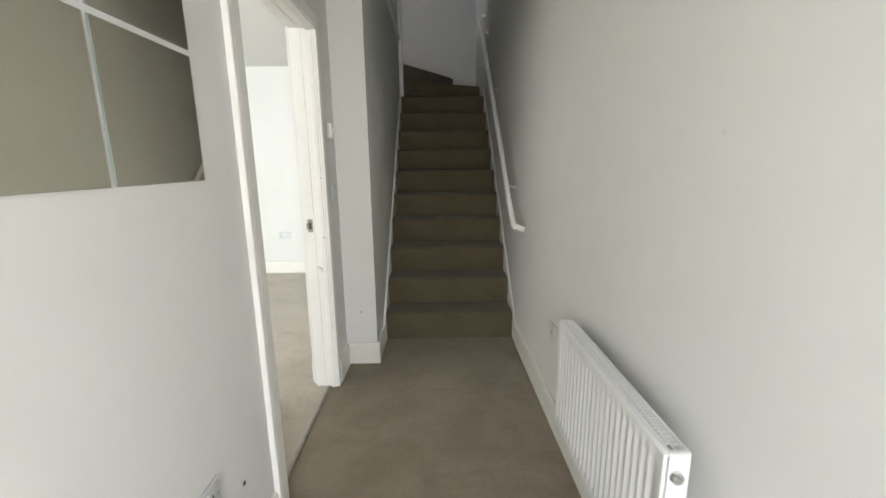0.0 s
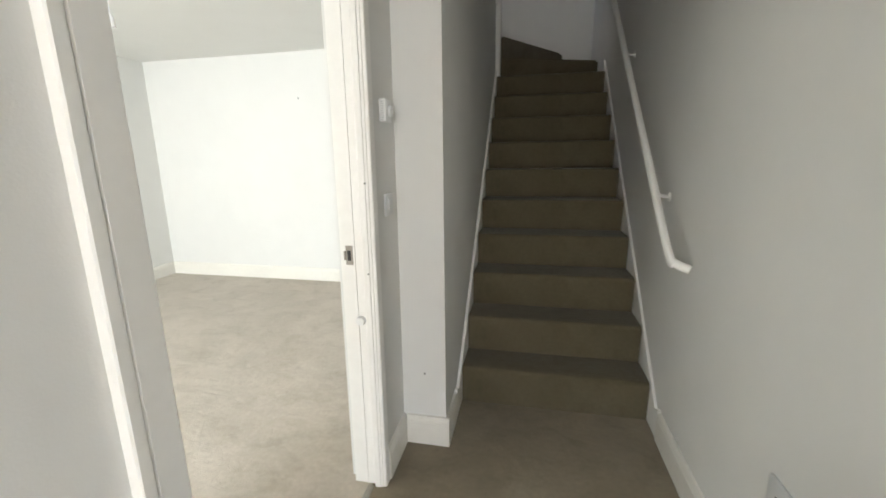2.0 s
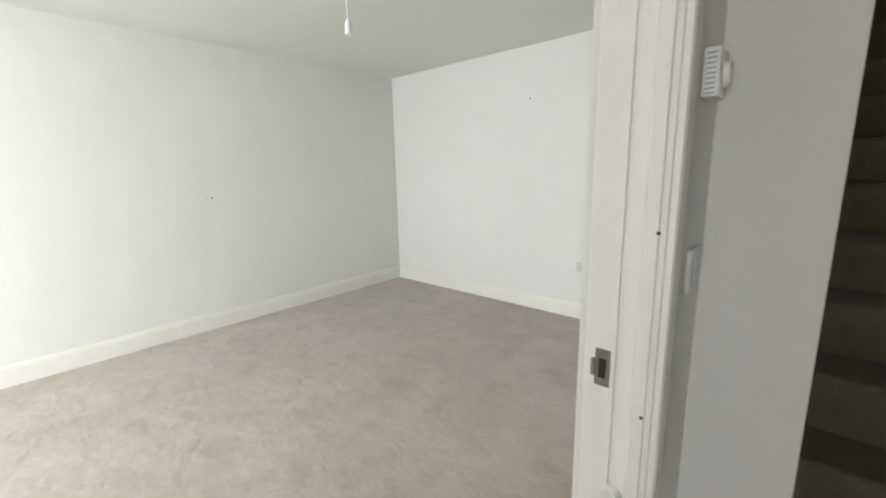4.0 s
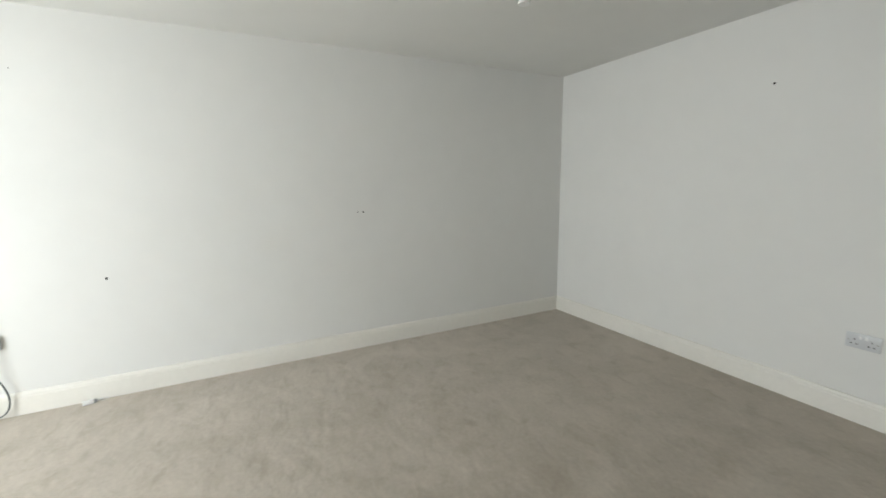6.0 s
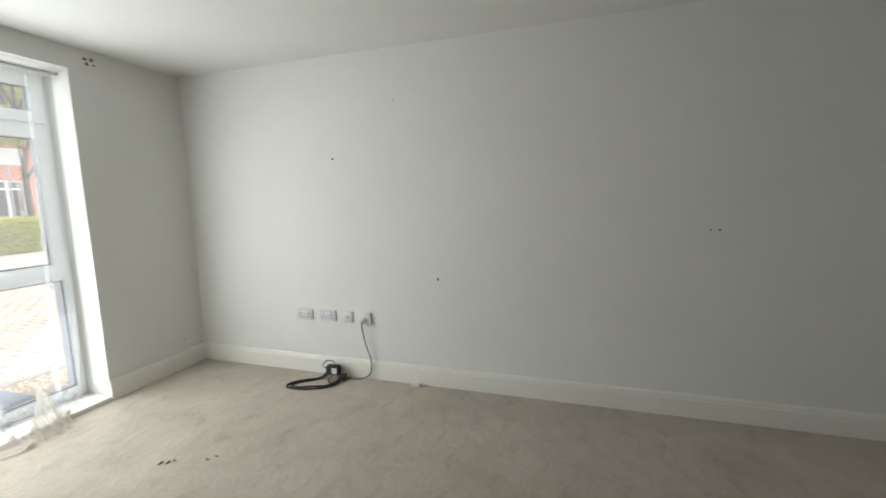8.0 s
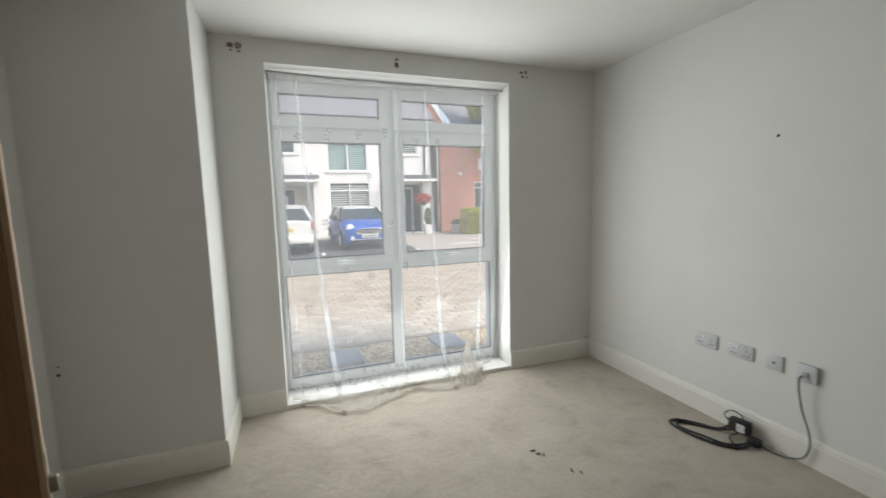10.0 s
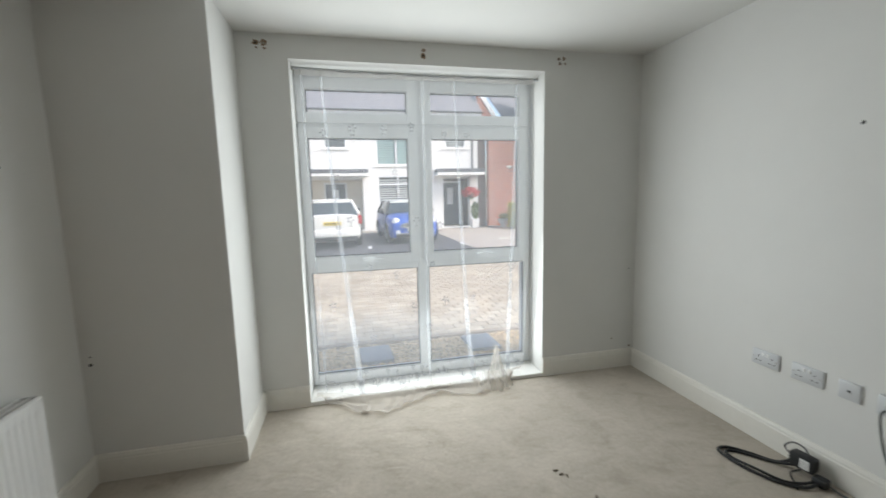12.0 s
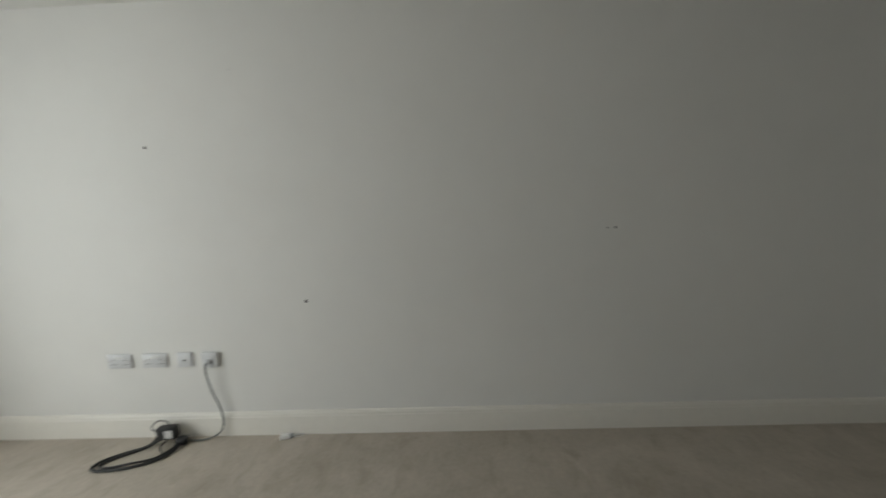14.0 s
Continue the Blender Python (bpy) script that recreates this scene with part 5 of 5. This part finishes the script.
        for sx in (-1, 1):
            bm = bmesh.new()
            tube(bm, [(sx * 0.05, cy0 + 0.02, belt + 0.02), (sx * 0.28, cy0 + 0.03, belt + 0.035), (sx * 0.55, cy0 + 0.06, belt + 0.06)], 0.009, 6, 3)
            part("wiper", bm, DARK_PLASTIC, ob, "", True)
        part("grille", one(-0.42, 0.42, fy - 0.02, fy + 0.09, 0.52, 0.66, 0.03), DARK_PLASTIC, ob)
        for k in range(4):
            part("grille_bar", one(-0.40, 0.40, fy - 0.032, fy - 0.015, 0.535 + k * 0.03, 0.548 + k * 0.03), ALLOY, ob)
        part("air_intake", one(-0.62, 0.62, fy - 0.03, fy + 0.05, 0.22, 0.33, 0.03), DARK_PLASTIC, ob)
        part("number_plate", one(-0.26, 0.26, fy - 0.05, fy - 0.03, 0.40, 0.51, 0.004, 1), plate, ob)
        bm = bmesh.new()
        for k in range(7):
            bx(bm, -0.22 + k * 0.065, -0.185 + k * 0.065, fy - 0.0525, fy - 0.0505, 0.425, 0.485)
        part("plate_marks", bm, SLOT, ob)
    else:
        for sx in (-1, 1):
            part("tail_light", one(sx * hw * 0.93 - 0.07, sx * hw * 0.93 + 0.05, fy - 0.14, fy + 0.004, 0.72, 0.98, 0.02), RED_LENS, ob)
        part("number_plate", one(-0.26, 0.26, fy + 0.01, fy + 0.03, 0.70, 0.81, 0.004, 1), plate, ob)
        bm = bmesh.new()
        for k in range(7):
            bx(bm, -0.22 + k * 0.065, -0.185 + k * 0.065, fy + 0.0305, fy + 0.0325, 0.725, 0.785)
        part("plate_marks", bm, SLOT, ob)
        part("rear_bumper", one(-hw * 0.94, hw * 0.94, fy - 0.16, fy + 0.06, 0.34, 0.56, 0.05), paint, ob, "", True)
        part("lower_valance", one(-hw * 0.8, hw * 0.8, fy - 0.2, fy + 0.03, 0.20, 0.336, 0.02), DARK_PLASTIC, ob)
    return ob


small_car = [(-1.85, 0.58, 0.62, 0.26), (-1.80, 0.72, 0.70, 0.20), (-1.62, 0.80, 0.80, 0.18), (-1.2, 0.835, 0.90, 0.20), (-0.75, 0.84, 0.95, 0.20), (0.3, 0.84, 0.96, 0.20), (1.3, 0.84, 0.98, 0.20), (1.62, 0.81, 0.96, 0.22), (1.80, 0.74, 0.88, 0.28)]
car("blue_car", pose(-4.06, -13.2, GZ, 0, 0, 180 + 3), "small glossy blue hatchback with a white roof, nose outward", 3.65, 1.68, 1.41, BLUE, WHITE_CAR, small_car, (-0.85, 1.55, -0.28, 1.32, 0.97), False, PLATE_W)
big_car = [(-2.1, 0.6, 0.66, 0.26), (-2.0, 0.78, 0.78, 0.22), (-1.6, 0.86, 0.90, 0.20), (-0.9, 0.88, 1.0, 0.20), (0.6, 0.88, 1.02, 0.20), (1.7, 0.87, 1.02, 0.22), (2.0, 0.84, 1.0, 0.26), (2.1, 0.78, 0.95, 0.34)]
car("white_car", pose(-1.48, -13.1, GZ, 0, 0, 3), "white hatchback parked tail outward on the tarmac", 4.2, 1.76, 1.50, WHITE_CAR, WHITE_CAR, big_car, (-1.0, 1.98, -0.3, 1.62, 1.03), True, PLATE_Y)


def leaves(bm, rng, centre, radii, count, size):
    for _ in range(count):
        d = Vector((rng.gauss(0, 1), rng.gauss(0, 1), rng.gauss(0, 1))).normalized()
        r = rng.uniform(0.55, 1.05)
        p = Vector(centre) + Vector((d.x * radii[0] * r, d.y * radii[1] * r, d.z * radii[2] * r))
        a = Vector((rng.uniform(-1, 1), rng.uniform(-1, 1), rng.uniform(-1, 1))).normalized()
        b = a.orthogonal().normalized()
        s = size * rng.uniform(0.7, 1.3)
        bm.faces.new([bm.verts.new(p + v) for v in (a * s, b * s * 0.45 + a * s * 0.1, -a * s, -b * s * 0.45 + a * s * 0.1)])


hedge = thing("hedge", pose(-10.9, -15.4, GZ), "clipped yellow-green hedge in front of the brick house", "hedge")
rng = random.Random(11)
bm = bmesh.new()
for _ in range(15000):
    side = rng.random()
    x, y, z = rng.uniform(-1.55, 1.75), rng.uniform(-0.42, 0.42), rng.uniform(0.03, 1.1)
    if side < 0.42:
        y = 0.42 + rng.gauss(0, 0.04)
    elif side < 0.7:
        z = 1.1 + rng.gauss(0, 0.04)
    elif side < 0.85:
        x = rng.choice((1.75, -1.55)) + rng.gauss(0, 0.04)
    p = Vector((x, y, z))
    a = Vector((rng.uniform(-1, 1), rng.uniform(-1, 1), rng.uniform(-1, 1))).normalized()
    b = a.orthogonal().normalized()
    s = rng.uniform(0.025, 0.05)
    bm.faces.new([bm.verts.new(p + v) for v in (a * s, b * s * 0.5, -a * s, -b * s * 0.5)])
part("foliage", bm, LEAF_A, hedge)
part("twigs", one(-1.45, 1.65, -0.34, 0.34, 0.0, 1.0, 0.06), surface("dark_hedge_core", (0.16, 0.18, 0.035), rough=1, bump=0.3), hedge)


def tree(m, height, spread, count, label):
    ob = thing("tree", m, label, "tree", "street trees")
    rng = random.Random(int(height * 10))
    bm = bmesh.new()
    tube(bm, [(0, 0, 0), (0.06, 0.02, height * 0.3), (0.02, -0.05, height * 0.6), (0.05, 0, height * 0.9)], lambda t: 0.13 * (1 - 0.8 * t), 10, 4)
    tips = []
    for k in range(9):
        z = height * rng.uniform(0.35, 0.8)
        a = k * 2.4
        tip = Vector((math.cos(a) * spread * rng.uniform(0.5, 0.9), math.sin(a) * spread * rng.uniform(0.5, 0.9), z + height * rng.uniform(0.1, 0.25)))
        tube(bm, [(0.03, 0, z * 0.85), tuple(tip * 0.5 + Vector((0, 0, z * 0.42))), tuple(tip)], lambda t: 0.05 * (1 - 0.8 * t), 6, 3)
        tips.append(tip)
    part("trunk", bm, BARK, ob, "", True)
    bm = bmesh.new()
    for tip in tips + [Vector((0, 0, height * 0.95))]:
        for _ in range(4):
            c = tip + Vector((rng.gauss(0, 0.3), rng.gauss(0, 0.3), rng.gauss(0, 0.3))) * spread * 0.5
            leaves(bm, rng, c, (spread * 0.34, spread * 0.34, spread * 0.26), count, 0.085)
    part("crown", bm, LEAF_B if count < 200 else LEAF_A, ob)


tree(pose(-15.5, -24.5, GZ), 9.5, 2.8, 190, "tall green street tree behind the brick house roof")
tree(pose(-11.1, -16.3, GZ), 7.0, 1.5, 330, "young yellow-green tree beside the brick house")
hoop = thing("basketball_board", pose(-10.55, -16.2, GZ), "white board on a thin grey pole", "sign board")
bm = bmesh.new()
cyl(bm, (0, 0, 0), (0, 0, 3.3), 0.03, 12)
part("pole", bm, ALLOY, hoop, "", True)
part("board", one(-0.42, 0.30, 0.035, 0.065, 2.92, 3.48, 0.01, 1), RENDER, hoop)

pot = thing("planter", pose(-7.72, -16.3, GZ + 0.03), "square white planter with a leafy plant", "planter")
bm = prism(bmesh.new(), [(-0.17, -0.17), (0.17, -0.17), (0.17, 0.17), (-0.17, 0.17)], lambda u, v, k: Vector((u * (0.85 + 0.15 * k), v * (0.85 + 0.15 * k), k * 0.42)))
part("pot", bm, CERAMIC, pot)
bm = bmesh.new()
leaves(bm, random.Random(2), (0, 0, 0.78), (0.17, 0.17, 0.42), 420, 0.06)
cyl(bm, (0, 0, 0.4), (0, 0, 0.9), 0.015, 6)
part("plant", bm, LEAF_B, pot)
bowl = thing("bowl_planter", pose(-9.2, -16.5, GZ), "round white bowl planter with flowers", "planter")
bm = bmesh.new()
prof = [(0.10, 0.0), (0.13, 0.04), (0.10, 0.08), (0.24, 0.22), (0.30, 0.40), (0.27, 0.40), (0.20, 0.24)]
rings = [[bm.verts.new((r * math.cos(2 * math.pi * k / 20), r * math.sin(2 * math.pi * k / 20), z)) for k in range(20)] for r, z in prof]
for a, b in zip(rings, rings[1:]):
    for k in range(20):
        bm.faces.new((a[k], a[(k + 1) % 20], b[(k + 1) % 20], b[k]))
bm.faces.new(rings[-1])
part("pot", bm, CERAMIC, bowl, "", True)
bm = bmesh.new()
leaves(bm, random.Random(4), (0, 0, 0.48), (0.24, 0.24, 0.16), 260, 0.05)
part("plant", bm, LEAF_B, bowl)
basket = thing("hanging_basket", pose(-7.62, -16.55, 1.55), "hanging basket full of red flowers", "hanging basket")
bm = bmesh.new()
bmesh.ops.create_uvsphere(bm, u_segments=14, v_segments=8, radius=0.2, matrix=Matrix.Translation((0, 0, -0.12)) @ Matrix.Diagonal((1, 1, 0.8, 1)))
cyl(bm, (0, 0, 0.0), (0, -0.1, 0.8), 0.008, 6)
part("basket", bm, BARK, basket, "", True)
bm = bmesh.new()
leaves(bm, random.Random(6), (0, 0, 0.0), (0.42, 0.26, 0.24), 520, 0.06)
part("flowers", bm, PETAL, basket, "bright red trailing flowers")
bm = bmesh.new()
leaves(bm, random.Random(7), (0, 0, -0.15), (0.22, 0.22, 0.2), 160, 0.05)
part("leaves", bm, LEAF_B, basket)

# gravel margin under the window
kerb = tagged(part("kerb", one(-6.0, 1.5, -2.558, -2.505, GZ - 0.074, GZ + 0.004, 0.006, 1), BED), "thin concrete edging between gravel and paving", "kerb", "", "structure")
for x, y in ((-2.29, -2.17), (-3.36, -2.22)):
    s = tagged(part("stepping_slab", one(-0.15, 0.15, -0.20, 0.20, 0.0, 0.04, 0.006), SLAB), "blue-grey concrete slab lying on the gravel", "paving slab", "slabs on the gravel")
    s.matrix_basis = pose(x, y, GZ - 0.026, 0, 0, 2)


# paving blocks, gravel
BLOCK = surface("buff_paving_block", (0.47, 0.405, 0.31), (0.39, 0.33, 0.25), rough=0.9, big=2.5, small=30, fine=0.14, bump=0.3, bump_scale=90)
nt = BLOCK.node_tree
info, rnd = nt.nodes.new("ShaderNodeObjectInfo"), nt.nodes.new("ShaderNodeMapRange")
rnd.inputs["To Min"].default_value, rnd.inputs["To Max"].default_value = 0.82, 1.14
geo = nt.nodes.new("ShaderNodeNewGeometry")
both = nt.nodes.new("ShaderNodeMath")
both.operation = "ADD"
nt.links.new(info.outputs["Random"], both.inputs[0])
nt.links.new(geo.outputs["Random Per Island"], both.inputs[1])
frac = nt.nodes.new("ShaderNodeMath")
frac.operation = "FRACT"
nt.links.new(both.outputs[0], frac.inputs[0])
nt.links.new(frac.outputs[0], rnd.inputs["Value"])
hsv = nt.nodes.new("ShaderNodeHueSaturation")
p = nt.nodes["Principled BSDF"]
src = p.inputs["Base Color"].links[0].from_socket
nt.links.new(src, hsv.inputs["Color"])
nt.links.new(rnd.outputs["Result"], hsv.inputs["Value"])
nt.links.new(hsv.outputs["Color"], p.inputs["Base Color"])

paving = tagged(part("paving_bed", one(-12.0, 6.0, -9.018, -2.562, GZ - 0.0745, GZ - 0.007), BED), "buff block paving laid in staggered rows", "paving", "", "structure")
BL, BW, BH = 0.205, 0.137, 0.06
bm = one(-BL / 2 + 0.004, BL / 2 - 0.004, -BW / 2 + 0.004, BW / 2 - 0.004, -BH, 0.0, 0.005, 1)
block_mesh = None
rng = random.Random(21)
verts, faces, count = [], [], 0
rows = int((9.0 - 2.58) / BW)
for j in range(rows):
    y = -2.575 - (j + 0.5) * BW
    for i in range(int(17.6 / BL)):
        x = 5.8 - (i + 0.5 * (j % 2)) * BL
        z = GZ + 0.002 + rng.uniform(-0.0015, 0.0015)
        if j < 14 and -4.9 < x < -0.5 and count < 300:
            m = pose(x, y, z, rng.uniform(-0.3, 0.3), rng.uniform(-0.25, 0.25), rng.uniform(-0.8, 0.8))
            if block_mesh is None:
                ob = part("paving_block", bm, BLOCK, paving)
                ob.matrix_basis = m
                block_mesh = ob.data
            else:
                shared("paving_block", block_mesh, paving, m)
            count += 1
        else:
            a, b, c = BL / 2 - 0.004, BW / 2 - 0.004, 0.006
            n = len(verts)
            verts += [(x - a, y - b, z - 0.03), (x + a, y - b, z - 0.03), (x + a, y + b, z - 0.03), (x - a, y + b, z - 0.03), (x - a + c, y - b + c, z), (x + a - c, y - b + c, z), (x + a - c, y + b - c, z), (x - a + c, y + b - c, z)]
            faces += [(n + 4, n + 5, n + 6, n + 7), (n, n + 1, n + 5, n + 4), (n + 1, n + 2, n + 6, n + 5), (n + 2, n + 3, n + 7, n + 6), (n + 3, n, n + 4, n + 7)]
me = bpy.data.meshes.new("far_blocks")
me.from_pydata(verts, [], faces)
me.materials.append(BLOCK)
far = new("far_blocks", me)
far.parent = paving
far["kind"] = "stuff"

STONE = surface("golden_gravel", (0.66, 0.51, 0.30), (0.45, 0.34, 0.21), rough=0.85, big=30, small=120, mix=0.5, fine=0.2, bump=0.2)
nt = STONE.node_tree
geo, rnd, hsv = nt.nodes.new("ShaderNodeNewGeometry"), nt.nodes.new("ShaderNodeMapRange"), nt.nodes.new("ShaderNodeHueSaturation")
rnd.inputs["To Min"].default_value, rnd.inputs["To Max"].default_value = 0.45, 1.45
p = nt.nodes["Principled BSDF"]
nt.links.new(geo.outputs["Random Per Island"], rnd.inputs["Value"])
nt.links.new(p.inputs["Base Color"].links[0].from_socket, hsv.inputs["Color"])
nt.links.new(rnd.outputs["Result"], hsv.inputs["Value"])
nt.links.new(hsv.outputs["Color"], p.inputs["Base Color"])
verts, faces = [], []
ico_v = [(0, 0, 1), (0.9, 0, 0.1), (0.28, 0.86, 0.0), (-0.73, 0.53, 0.1), (-0.73, -0.53, 0), (0.28, -0.86, 0.1), (0, 0, -0.8)]
ico_f = [(0, 1, 2), (0, 2, 3), (0, 3, 4), (0, 4, 5), (0, 5, 1), (6, 2, 1), (6, 3, 2), (6, 4, 3), (6, 5, 4), (6, 1, 5)]
for _ in range(11000):
    x, y = rng.uniform(-4.6, -0.7), rng.uniform(-2.485, -1.57)
    s, a = rng.uniform(0.008, 0.019), rng.uniform(0, 6.3)
    ca, sa, flat = math.cos(a), math.sin(a), rng.uniform(0.5, 0.9)
    z = GZ - 0.04 + rng.uniform(0, 0.028)
    n = len(verts)
    verts += [(x + s * (vx * ca - vy * sa) * 1.2, y + s * (vx * sa + vy * ca), z + s * vz * flat) for vx, vy, vz in ico_v]
    faces += [tuple(n + i for i in f) for f in ico_f]
me = bpy.data.meshes.new("gravel")
me.from_pydata(verts, [], faces)
me.materials.append(STONE)
tagged(new("gravel", me), "golden gravel margin under the window", "gravel", "", "stuff")
tagged(part("gravel_bed", one(-6.0, 1.5, -2.488, YF, GZ - 0.0745, GZ - 0.035), STONE), "bed of golden gravel under the window", "gravel", "", "structure")
